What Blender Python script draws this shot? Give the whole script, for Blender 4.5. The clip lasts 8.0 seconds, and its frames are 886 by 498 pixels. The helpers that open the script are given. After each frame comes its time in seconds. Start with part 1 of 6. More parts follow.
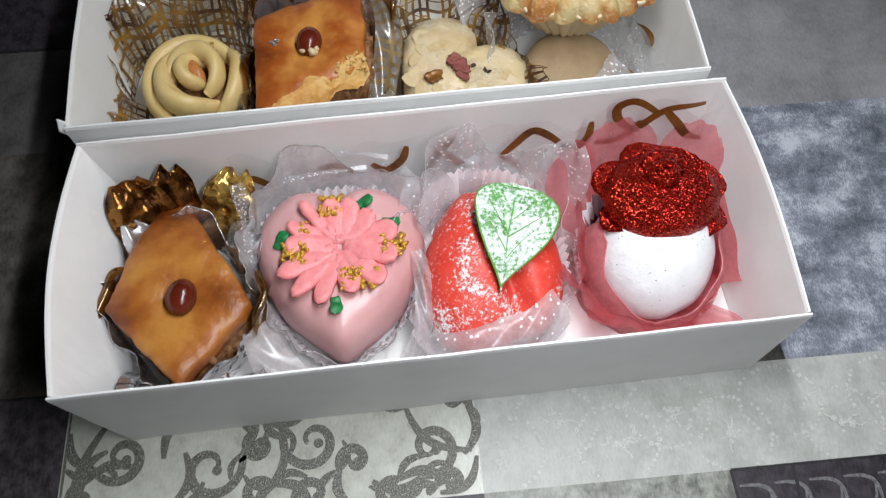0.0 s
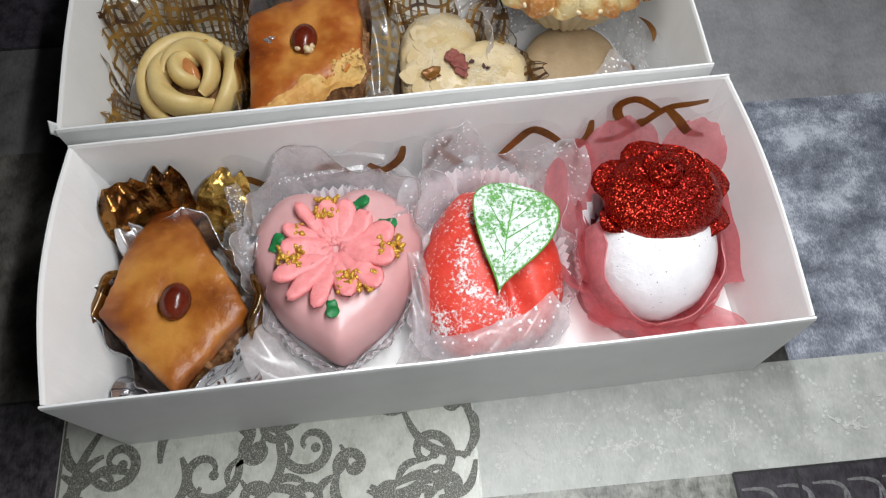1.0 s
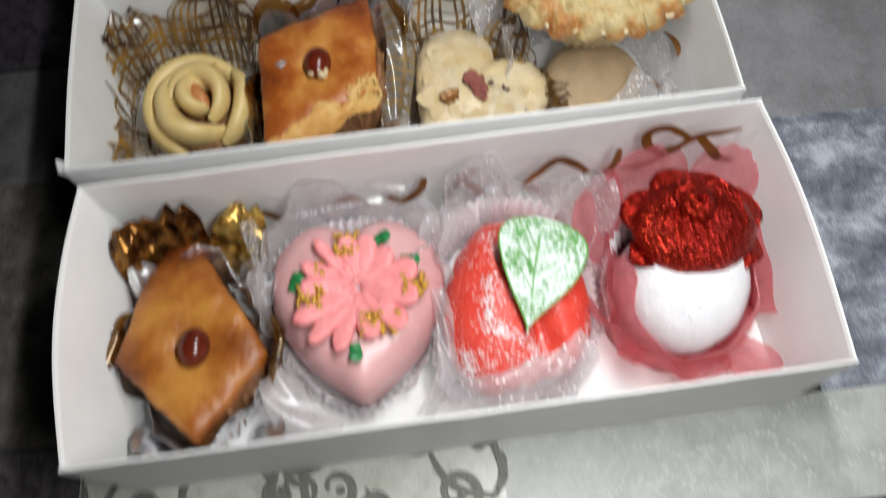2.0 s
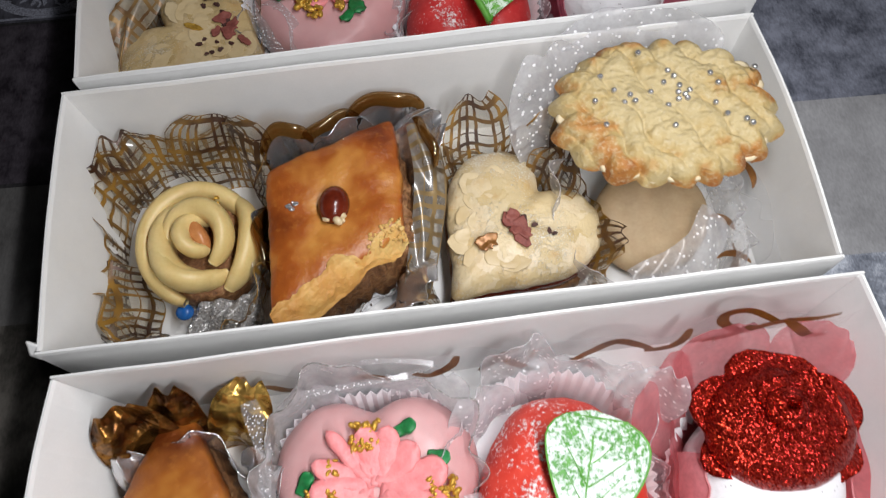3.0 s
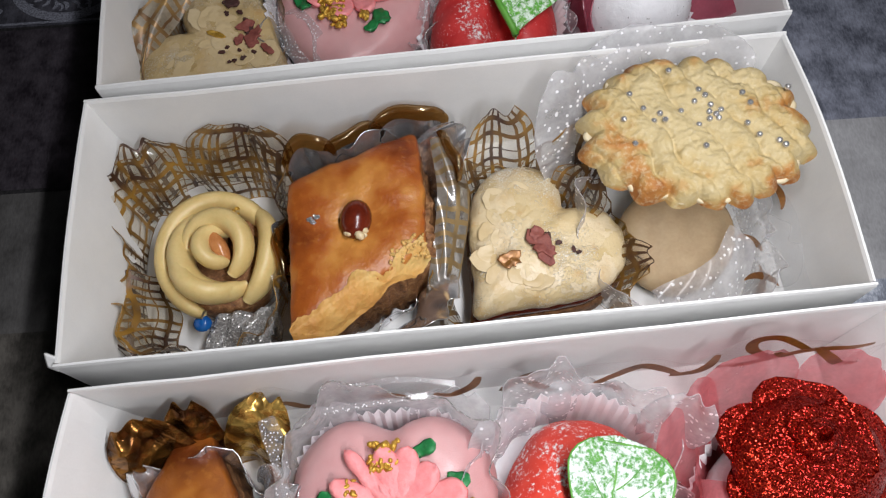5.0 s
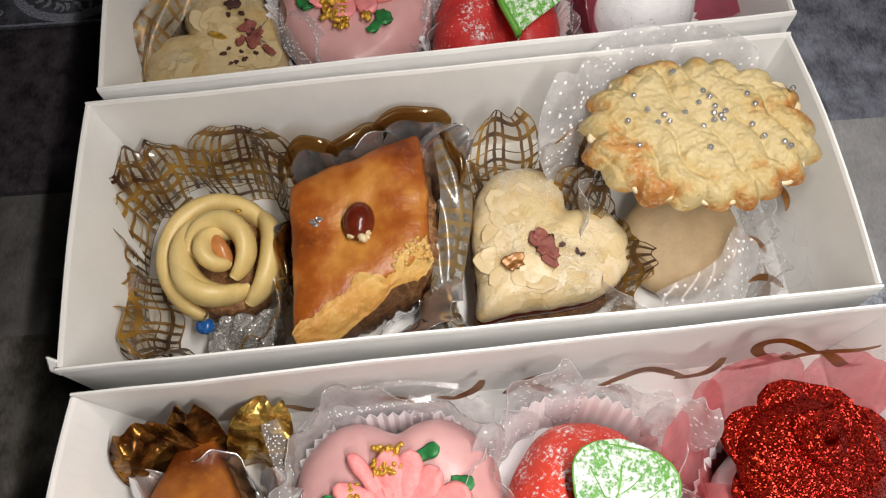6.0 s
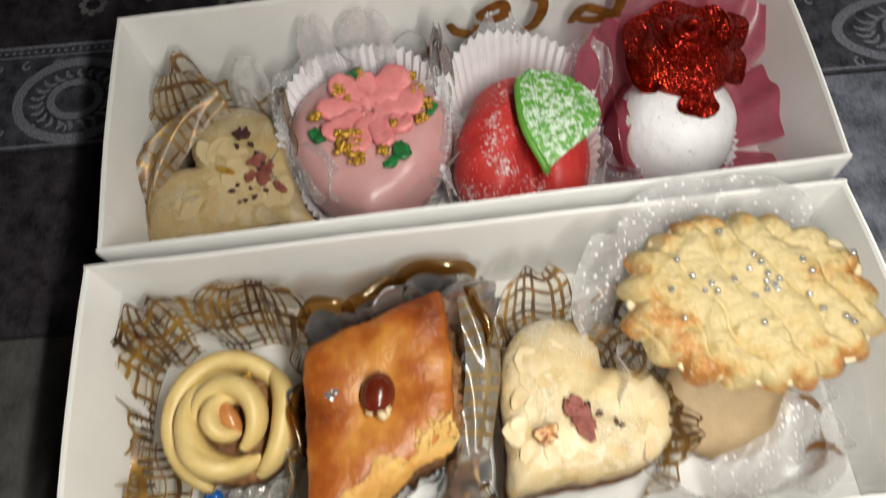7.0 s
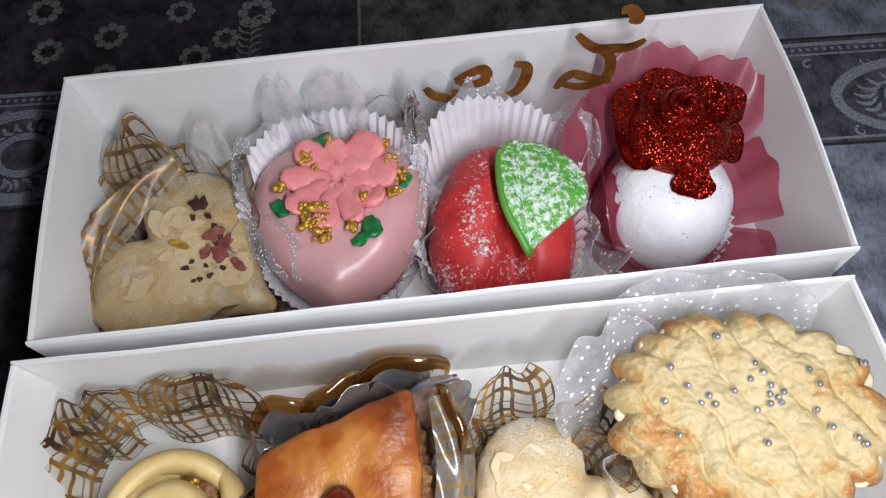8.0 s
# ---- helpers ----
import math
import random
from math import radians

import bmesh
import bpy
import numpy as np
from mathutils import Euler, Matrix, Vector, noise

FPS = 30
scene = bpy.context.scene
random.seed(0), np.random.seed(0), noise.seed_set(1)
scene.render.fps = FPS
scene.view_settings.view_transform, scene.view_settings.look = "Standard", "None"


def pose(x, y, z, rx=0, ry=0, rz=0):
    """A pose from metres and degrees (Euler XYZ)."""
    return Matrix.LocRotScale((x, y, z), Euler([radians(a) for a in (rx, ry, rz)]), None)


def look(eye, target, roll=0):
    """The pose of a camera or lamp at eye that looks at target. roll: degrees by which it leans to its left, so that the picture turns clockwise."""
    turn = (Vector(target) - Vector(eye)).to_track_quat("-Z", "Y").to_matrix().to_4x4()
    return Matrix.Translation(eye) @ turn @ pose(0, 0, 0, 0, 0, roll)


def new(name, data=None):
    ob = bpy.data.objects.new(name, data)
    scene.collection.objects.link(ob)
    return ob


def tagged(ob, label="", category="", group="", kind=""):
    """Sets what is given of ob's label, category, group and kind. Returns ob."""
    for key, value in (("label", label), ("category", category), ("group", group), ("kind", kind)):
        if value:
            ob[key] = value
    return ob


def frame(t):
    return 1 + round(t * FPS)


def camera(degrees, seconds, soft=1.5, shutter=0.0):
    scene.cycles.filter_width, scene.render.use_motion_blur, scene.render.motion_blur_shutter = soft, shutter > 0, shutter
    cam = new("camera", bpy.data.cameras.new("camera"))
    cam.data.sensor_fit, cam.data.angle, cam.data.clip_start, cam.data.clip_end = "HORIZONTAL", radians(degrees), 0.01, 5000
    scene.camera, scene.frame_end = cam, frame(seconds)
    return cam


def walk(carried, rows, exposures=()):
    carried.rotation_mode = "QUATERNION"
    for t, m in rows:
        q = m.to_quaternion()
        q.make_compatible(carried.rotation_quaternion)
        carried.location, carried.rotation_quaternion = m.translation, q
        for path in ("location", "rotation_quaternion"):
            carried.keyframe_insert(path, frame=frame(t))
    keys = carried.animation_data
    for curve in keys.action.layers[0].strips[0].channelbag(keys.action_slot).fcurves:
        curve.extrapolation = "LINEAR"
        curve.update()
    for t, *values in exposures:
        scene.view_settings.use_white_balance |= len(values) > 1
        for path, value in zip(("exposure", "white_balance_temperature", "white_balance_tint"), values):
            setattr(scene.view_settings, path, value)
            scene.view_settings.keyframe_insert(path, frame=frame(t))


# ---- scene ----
cam = camera(61.98, 8.0, soft=1.25, shutter=0.6)
PATH = [
    (0, (0.10010, -0.06601, 0.25459), (0.20670, 0.83825, -1.52613), 1.58),
    (0.5, (0.10205, -0.06016, 0.25327), (0.20385, 0.83171, -1.53397), 1.14),
    (1, (0.10305, -0.06003, 0.25354), (0.19419, 0.81375, -1.54318), 0.65),
    (1.5, (0.10264, -0.06058, 0.25237), (0.19284, 0.80015, -1.55069), 0.58),
    (1.72, (0.10264, -0.06058, 0.25237), (0.19284, 0.80015, -1.55069), 0.58),
    (2, (0.09642, -0.03709, 0.25491), (0.18813, 0.77443, -1.57075), 0.25),
    (2.2, (0.09679, -0.01533, 0.25848), (0.17559, 0.78981, -1.57060), -1.14),
    (3.3, (0.10037, 0.03701, 0.24066), (0.12048, 0.82010, -1.59955), -2.99),
    (3.5, (0.09955, 0.03750, 0.24159), (0.12070, 0.82726, -1.59576), -2.70),
    (4, (0.09981, 0.03656, 0.24160), (0.10222, 0.82655, -1.59576), -3.60),
    (4.5, (0.09761, 0.03713, 0.24283), (0.10131, 0.83080, -1.59294), -3.51),
    (6, (0.09529, 0.03967, 0.24229), (0.09596, 0.82888, -1.59541), -3.82),
    (6.2, (0.09529, 0.03967, 0.24229), (0.09596, 0.82888, -1.59541), -3.82),
    (6.5, (0.09578, 0.05580, 0.24529), (0.08232, 0.85262, -1.58908), -5.24),
    (7, (0.09541, 0.09031, 0.24450), (0.05957, 0.90578, -1.58135), -6.78),
    (7.5, (0.10129, 0.11441, 0.23431), (0.09277, 0.95882, -1.57867), -4.18),
    (8, (0.10055, 0.11758, 0.23462), (0.10672, 0.97456, -1.57246), -3.35),
]
walk(cam, [(t, look(eye, target, roll)) for t, eye, target, roll in PATH],
     exposures=[(0.0, -0.11, 6350, 10), (2.2, -0.10, 6600, 9), (3.3, 0.02, 6500, 13), (4.7, -0.03, 6350, 13), (5.8, 0.03, 7200, 14), (6.5, 0.14, 7300, 9), (7.5, 0.38, 7300, 8), (7.85, 0.36, 6250, 14), (8.0, 0.36, 6250, 14)])

# ---------------------------------------------------------------- light
world = bpy.data.worlds.new("world")
scene.world = world
world.use_nodes = True
world.node_tree.nodes["Background"].inputs["Color"].default_value = (0.5, 0.53, 0.6, 1)
world.node_tree.nodes["Background"].inputs["Strength"].default_value = 0.040

# the phone's white torch moves; this fixed strip stands in for its whole way
torch_data = bpy.data.lights.new("phone_torch", "AREA")
torch_data.shape, torch_data.size, torch_data.size_y = "RECTANGLE", 0.014, 0.31
torch_data.energy = 1.15
torch_data.color = (0.97, 0.985, 1.0)
torch = new("phone_torch", torch_data)
torch.location = (0.158, 0.014, 0.268)

# dim fill light, added below the ceiling; the room has no known lamp
fill_light_data = bpy.data.lights.new("added_fill_light", "AREA")
fill_light_data.shape, fill_light_data.size = "DISK", 0.35
fill_light_data.energy = 1.2
fill_light_data.color = (0.93, 0.96, 1.0)
fill_light = new("added_fill_light", fill_light_data)
fill_light.location = (0.9, 0.5, 1.62)


# ---------------------------------------------------------------- materials
def nodes_of(name):
    m = bpy.data.materials.new(name)
    m.use_nodes = True
    t = m.node_tree
    return m, t, t.nodes["Principled BSDF"]


def link(t, a, b):
    t.links.new(a, b)


def tex_noise(t, scale, detail=4.0, rough=0.6, stretch=None):
    co = t.nodes.new("ShaderNodeTexCoord")
    n = t.nodes.new("ShaderNodeTexNoise")
    n.inputs["Scale"].default_value = scale
    n.inputs["Detail"].default_value = detail
    n.inputs["Roughness"].default_value = rough
    if stretch:
        mp = t.nodes.new("ShaderNodeMapping")
        mp.inputs["Scale"].default_value = stretch
        link(t, co.outputs["Object"], mp.inputs["Vector"])
        link(t, mp.outputs["Vector"], n.inputs["Vector"])
    else:
        link(t, co.outputs["Object"], n.inputs["Vector"])
    return n.outputs["Fac"]


def tex_cells(t, scale, feature="F1", out="Distance"):
    co = t.nodes.new("ShaderNodeTexCoord")
    n = t.nodes.new("ShaderNodeTexVoronoi")
    n.feature = feature
    n.inputs["Scale"].default_value = scale
    link(t, co.outputs["Object"], n.inputs["Vector"])
    return n.outputs[out]


def ramp(t, fac, stops):
    r = t.nodes.new("ShaderNodeValToRGB")
    while len(r.color_ramp.elements) < len(stops):
        r.color_ramp.elements.new(0.5)
    for e, (p, c) in zip(r.color_ramp.elements, stops):
        e.position = p
        e.color = (*c, 1) if len(c) == 3 else c
    link(t, fac, r.inputs["Fac"])
    return r.outputs["Color"]


def level(t, fac, lo, hi):
    n = t.nodes.new("ShaderNodeMapRange")
    n.inputs["From Min"].default_value, n.inputs["From Max"].default_value = lo, hi
    link(t, fac, n.inputs["Value"])
    return n.outputs["Result"]


def blend(t, fac, a, b, mode="MIX"):
    n = t.nodes.new("ShaderNodeMix")
    n.data_type, n.blend_type = "RGBA", mode
    for sock, v in ((n.inputs[0], fac), (n.inputs[6], a), (n.inputs[7], b)):
        if isinstance(v, (int, float)):
            sock.default_value = v
        elif isinstance(v, tuple):
            sock.default_value = (*v, 1)
        else:
            link(t, v, sock)
    return n.outputs[2]


def math_node(t, op, a, b=0.0):
    n = t.nodes.new("ShaderNodeMath")
    n.operation = op
    for sock, v in zip(n.inputs, (a, b)):
        if isinstance(v, (int, float)):
            sock.default_value = v
        else:
            link(t, v, sock)
    return n.outputs[0]


def bump(t, p, height, dist, strength=1.0):
    b = t.nodes.new("ShaderNodeBump")
    b.inputs["Distance"].default_value = dist
    b.inputs["Strength"].default_value = strength
    link(t, height, b.inputs["Height"])
    link(t, b.outputs["Normal"], p.inputs["Normal"])


def surface(name, stops, scale=150, rough=0.5, fine=900, relief=0.0003, metal=0.0, sss=0.0, fine_mix=0.3, spec=0.5, detail=5.0):
    """Two scales of variation in colour, with fine relief."""
    m, t, p = nodes_of(name)
    coarse = tex_noise(t, scale, detail)
    small = tex_noise(t, fine, 3.0)
    mixed = math_node(t, "ADD", math_node(t, "MULTIPLY", coarse, 1 - fine_mix), math_node(t, "MULTIPLY", small, fine_mix))
    link(t, ramp(t, mixed, stops), p.inputs["Base Color"])
    p.inputs["Roughness"].default_value = rough
    p.inputs["Metallic"].default_value = metal
    p.inputs["Specular IOR Level"].default_value = spec
    if sss:
        p.inputs["Subsurface Weight"].default_value = sss
        p.inputs["Subsurface Radius"].default_value = (0.004, 0.002, 0.0015)
        p.inputs["Subsurface Scale"].default_value = 0.6
    bump(t, p, mixed, relief)
    return m


CARD = surface("white_card", [(0.3, (0.79, 0.79, 0.78)), (0.7, (0.87, 0.87, 0.86))], 60, 0.45, 1500, 0.00006)
PAPER = surface("white_paper", [(0.3, (0.74, 0.74, 0.77)), (0.7, (0.86, 0.86, 0.88))], 120, 0.6, 1200, 0.0001)
GOLD = surface("gold_paint", [(0.3, (0.40, 0.20, 0.02)), (0.7, (0.80, 0.50, 0.09))], 500, 0.42, 1800, 0.0006, metal=0.65)
GREEN = surface("green_icing", [(0.3, (0.005, 0.12, 0.03)), (0.7, (0.02, 0.25, 0.07))], 400, 0.4, 1500, 0.0004)
ICING = surface("pink_icing", [(0.3, (0.76, 0.21, 0.22)), (0.7, (0.88, 0.33, 0.33))], 260, 0.48, 800, 0.0005, sss=0.12)
ALMOND = surface("almond_flake", [(0.3, (0.59, 0.46, 0.26)), (0.7, (0.68, 0.56, 0.36))], 200, 0.4, 900, 0.0002)
obj_info = ALMOND.node_tree.nodes.new("ShaderNodeObjectInfo")
_p = ALMOND.node_tree.nodes["Principled BSDF"]
_tone = blend(ALMOND.node_tree, math_node(ALMOND.node_tree, "MULTIPLY", obj_info.outputs["Random"], 0.5), _p.inputs["Base Color"].links[0].from_socket, (0.57, 0.41, 0.19))
link(ALMOND.node_tree, _tone, _p.inputs["Base Color"])
NUT = surface("roasted_nut", [(0.3, (0.055, 0.006, 0.003)), (0.7, (0.16, 0.022, 0.008))], 160, 0.2, 900, 0.0002)
PETAL = surface("dried_rose_petal", [(0.3, (0.15, 0.03, 0.025)), (0.7, (0.32, 0.10, 0.075))], 300, 0.6, 1200, 0.0003)
CRUMB = surface("dark_flakes", [(0.3, (0.03, 0.012, 0.01)), (0.7, (0.09, 0.03, 0.025))], 400, 0.6, 1200, 0.0003)
DOUGH = surface("pale_dough", [(0.25, (0.60, 0.43, 0.155)), (0.75, (0.74, 0.57, 0.26))], 140, 0.42, 1000, 0.0002, sss=0.1)
BROWN = surface("baked_filling", [(0.32, (0.09, 0.035, 0.014)), (0.52, (0.26, 0.115, 0.042)), (0.70, (0.48, 0.29, 0.13))], 420, 0.6, 1300, 0.0012)
SHELL = surface("pale_pastry_shell", [(0.3, (0.60, 0.49, 0.30)), (0.7, (0.72, 0.62, 0.43))], 200, 0.6, 900, 0.0003)
BEIGE = surface("beige_glaze", [(0.3, (0.38, 0.26, 0.14)), (0.7, (0.50, 0.37, 0.22))], 120, 0.62, 900, 0.0001, sss=0.1)
BLUE = surface("blue_bead", [(0.3, (0.004, 0.07, 0.30)), (0.7, (0.012, 0.14, 0.45))], 300, 0.2, 1200, 0.0001)
SILVER = surface("silver_pearl", [(0.3, (0.60, 0.60, 0.61)), (0.7, (0.75, 0.75, 0.76))], 500, 0.15, 1500, 0.00001, metal=0.8)
WALLPAINT = surface("wall_paint", [(0.3, (0.42, 0.40, 0.37)), (0.7, (0.48, 0.46, 0.43))], 4, 0.8, 90, 0.0005)
WOOD = surface("table_wood", [(0.3, (0.12, 0.06, 0.03)), (0.7, (0.22, 0.12, 0.06))], 12, 0.5, 120, 0.0004)


def crust(name, pale, gold_brown, dark, rough=0.36, grain=420, relief=0.00035):
    """Egg-washed pastry crust: broad browning, small blisters."""
    m, t, p = nodes_of(name)
    broad = tex_noise(t, 46, 3.0, 0.55)
    mid = tex_noise(t, grain, 4.0)
    col = ramp(t, broad, [(0.33, pale), (0.49, gold_brown), (0.68, dark)])
    col = blend(t, math_node(t, "MULTIPLY", level(t, mid, 0.55, 0.8), 0.3), col, tuple(min(1, c * 1.25) for c in pale))
    link(t, col, p.inputs["Base Color"])
    p.inputs["Roughness"].default_value = rough
    p.inputs["Subsurface Weight"].default_value = 0.08
    p.inputs["Subsurface Radius"].default_value = (0.003, 0.0015, 0.0008)
    p.inputs["Subsurface Scale"].default_value = 0.5
    bump(t, p, mid, relief)
    return m


CRUST = crust("golden_crust", (0.50, 0.215, 0.040), (0.34, 0.105, 0.015), (0.14, 0.030, 0.005))
CRUST_DEEP = crust("deep_golden_crust", (0.53, 0.225, 0.046), (0.34, 0.085, 0.012), (0.15, 0.026, 0.004))
TORN = crust("torn_crust", (0.66, 0.45, 0.16), (0.60, 0.32, 0.085), (0.44, 0.17, 0.035), 0.55, 600, 0.0006)


def flaked(name, tone=1.0):
    """Biscuit top under overlapping almond flakes, toasted rim tones, patches of fine sugar glitter."""
    m, t, p = nodes_of(name)
    cells = t.nodes.new("ShaderNodeTexVoronoi")
    cells.inputs["Scale"].default_value = 130
    cells.inputs["Randomness"].default_value = 1.0
    co = t.nodes.new("ShaderNodeTexCoord")
    warp = t.nodes.new("ShaderNodeTexNoise")
    warp.inputs["Scale"].default_value = 190
    link(t, co.outputs["Object"], warp.inputs["Vector"])
    shift = t.nodes.new("ShaderNodeVectorMath")
    shift.operation = "SCALE"
    shift.inputs["Scale"].default_value = 0.008
    link(t, warp.outputs["Color"], shift.inputs[0])
    add = t.nodes.new("ShaderNodeVectorMath")
    link(t, co.outputs["Object"], add.inputs[0])
    link(t, shift.outputs["Vector"], add.inputs[1])
    link(t, add.outputs["Vector"], cells.inputs["Vector"])
    sep = t.nodes.new("ShaderNodeSeparateColor")
    link(t, cells.outputs["Color"], sep.inputs["Color"])
    base = ramp(t, sep.outputs["Red"], [(0.0, (0.58, 0.44, 0.22)), (0.45, (0.66, 0.53, 0.31)), (1.0, (0.74, 0.62, 0.43))])
    broad = tex_noise(t, 75, 3.0)
    base = blend(t, math_node(t, "MULTIPLY", level(t, broad, 0.48, 0.72), 0.75), base, (0.60, 0.40, 0.16))
    spots = tex_noise(t, 260, 4.0)
    base = blend(t, math_node(t, "MULTIPLY", level(t, spots, 0.60, 0.80), 0.7), base, (0.52, 0.28, 0.09))
    grains = tex_noise(t, 1900, 2.0, 0.7)
    where = math_node(t, "ADD", math_node(t, "MULTIPLY", tex_noise(t, 50, 2.0), 0.8), grains)
    fac = level(t, where, 0.98, 1.06)
    base = blend(t, fac, base, (0.82, 0.77, 0.66))
    base = blend(t, 1.0, base, (tone, tone * 0.94, tone * 0.82), "MULTIPLY") if tone < 1 else base
    link(t, base, p.inputs["Base Color"])
    p.inputs["Roughness"].default_value = 0.42
    bump(t, p, math_node(t, "ADD", math_node(t, "MULTIPLY", sep.outputs["Green"], 0.35), math_node(t, "ADD", spots, math_node(t, "MULTIPLY", fac, 0.3))), 0.0007)
    return m


FLAKED_TOP = flaked("flaked_biscuit_top")
# darker copy: the dimming by beige tulle over this biscuit is painted in
FLAKED_DIMMED = flaked("dimmed_flaked_biscuit_top", 0.84)


def crumble(rx, ry):
    """Pale crumble, toasted in uneven patches towards the rim of an oval rx by ry."""
    m, t, p = nodes_of("crumble_biscuit")
    mid = tex_noise(t, 700, 5.0)
    co = t.nodes.new("ShaderNodeTexCoord")
    mp = t.nodes.new("ShaderNodeMapping")
    mp.inputs["Scale"].default_value = (1 / rx, 1 / ry, 0.0)
    link(t, co.outputs["Object"], mp.inputs["Vector"])
    ln = t.nodes.new("ShaderNodeVectorMath")
    ln.operation = "LENGTH"
    link(t, mp.outputs["Vector"], ln.inputs[0])
    toast = math_node(t, "ADD", math_node(t, "MULTIPLY", ln.outputs["Value"], 0.34), tex_noise(t, 80, 2.0))
    col = ramp(t, toast, [(0.66, (0.53, 0.42, 0.215)), (0.79, (0.49, 0.355, 0.145)), (0.91, (0.44, 0.19, 0.042)), (1.0, (0.34, 0.12, 0.025))])
    col = blend(t, level(t, mid, 0.5, 0.85), col, (0.62, 0.53, 0.34))
    link(t, col, p.inputs["Base Color"])
    p.inputs["Roughness"].default_value = 0.6
    bump(t, p, mid, 0.0006)
    return m


CRUMBLE = crumble(0.034, 0.025)


def pearly_pink(name, a, b):
    m, t, p = nodes_of(name)
    cloud = tex_noise(t, 60, 3.0)
    link(t, ramp(t, cloud, [(0.3, a), (0.7, b)]), p.inputs["Base Color"])
    p.inputs["Roughness"].default_value = 0.36
    p.inputs["Coat Weight"].default_value = 0.25
    p.inputs["Coat Roughness"].default_value = 0.25
    p.inputs["Subsurface Weight"].default_value = 0.2
    p.inputs["Subsurface Radius"].default_value = (0.005, 0.003, 0.003)
    p.inputs["Subsurface Scale"].default_value = 0.5
    glint = tex_cells(t, 2600, out="Color")
    bump(t, p, math_node(t, "ADD", cloud, math_node(t, "MULTIPLY", glint, 0.7)), 0.00016)
    return m


PINK = pearly_pink("pearly_pink_glaze", (0.61, 0.32, 0.32), (0.69, 0.40, 0.40))


def specked_icing():
    """Rough white icing with a few dark specks."""
    m, t, p = nodes_of("specked_white_icing")
    cloud = tex_noise(t, 110, 5.0, 0.65)
    base = ramp(t, cloud, [(0.3, (0.70, 0.70, 0.72)), (0.7, (0.80, 0.80, 0.82))])
    v = t.nodes.new("ShaderNodeTexVoronoi")
    v.inputs["Scale"].default_value = 800
    co = t.nodes.new("ShaderNodeTexCoord")
    link(t, co.outputs["Object"], v.inputs["Vector"])
    sep = t.nodes.new("ShaderNodeSeparateColor")
    link(t, v.outputs["Color"], sep.inputs["Color"])
    near = math_node(t, "LESS_THAN", v.outputs["Distance"], 0.16)
    few = math_node(t, "LESS_THAN", sep.outputs["Blue"], 0.22)
    link(t, blend(t, math_node(t, "MULTIPLY", near, few), base, (0.10, 0.08, 0.08)), p.inputs["Base Color"])
    p.inputs["Roughness"].default_value = 0.6
    bump(t, p, cloud, 0.0011)
    return m


WHITE_ICING = specked_icing()


def sugared(name, base_a, base_b, thick, sugar=(0.90, 0.90, 0.91), patchy=0.9, grain=800):
    """Marzipan under a dusting of sugar that lies in patches."""
    m, t, p = nodes_of(name)
    cloud = tex_noise(t, 70, 3.0)
    base = ramp(t, tex_noise(t, 200, 4.0), [(0.3, base_a), (0.7, base_b)])
    grains = tex_noise(t, grain, 3.0, 0.72)
    where = math_node(t, "ADD", math_node(t, "MULTIPLY", cloud, patchy), grains)
    fac = level(t, where, thick, thick + 0.16)
    link(t, blend(t, fac, base, sugar), p.inputs["Base Color"])
    rough = math_node(t, "ADD", math_node(t, "MULTIPLY", fac, 0.35), 0.5)
    link(t, rough, p.inputs["Roughness"])
    bump(t, p, math_node(t, "ADD", math_node(t, "MULTIPLY", fac, 0.6), cloud), 0.0004)
    return m


STRAWBERRY = sugared("sugared_red_marzipan", (0.62, 0.035, 0.02), (0.75, 0.075, 0.045), 1.02)
STRAWBERRY_DEEP = sugared("sugared_deep_red_marzipan", (0.50, 0.02, 0.022), (0.62, 0.05, 0.045), 1.05, (0.88, 0.80, 0.80))
LEAF_WHITE = sugared("heavily_sugared_green_leaf", (0.05, 0.26, 0.03), (0.13, 0.38, 0.06), 0.675, (0.72, 0.82, 0.76), 0.60, 700)
LEAF_GREEN = sugared("lightly_sugared_green_leaf", (0.05, 0.30, 0.02), (0.15, 0.45, 0.05), 0.665, (0.70, 0.83, 0.70), 0.45, 520)
PLAIN_GREEN = surface("bare_green_marzipan", [(0.3, (0.07, 0.26, 0.03)), (0.7, (0.14, 0.38, 0.06))], 200, 0.4, 900, 0.0002, sss=0.1)


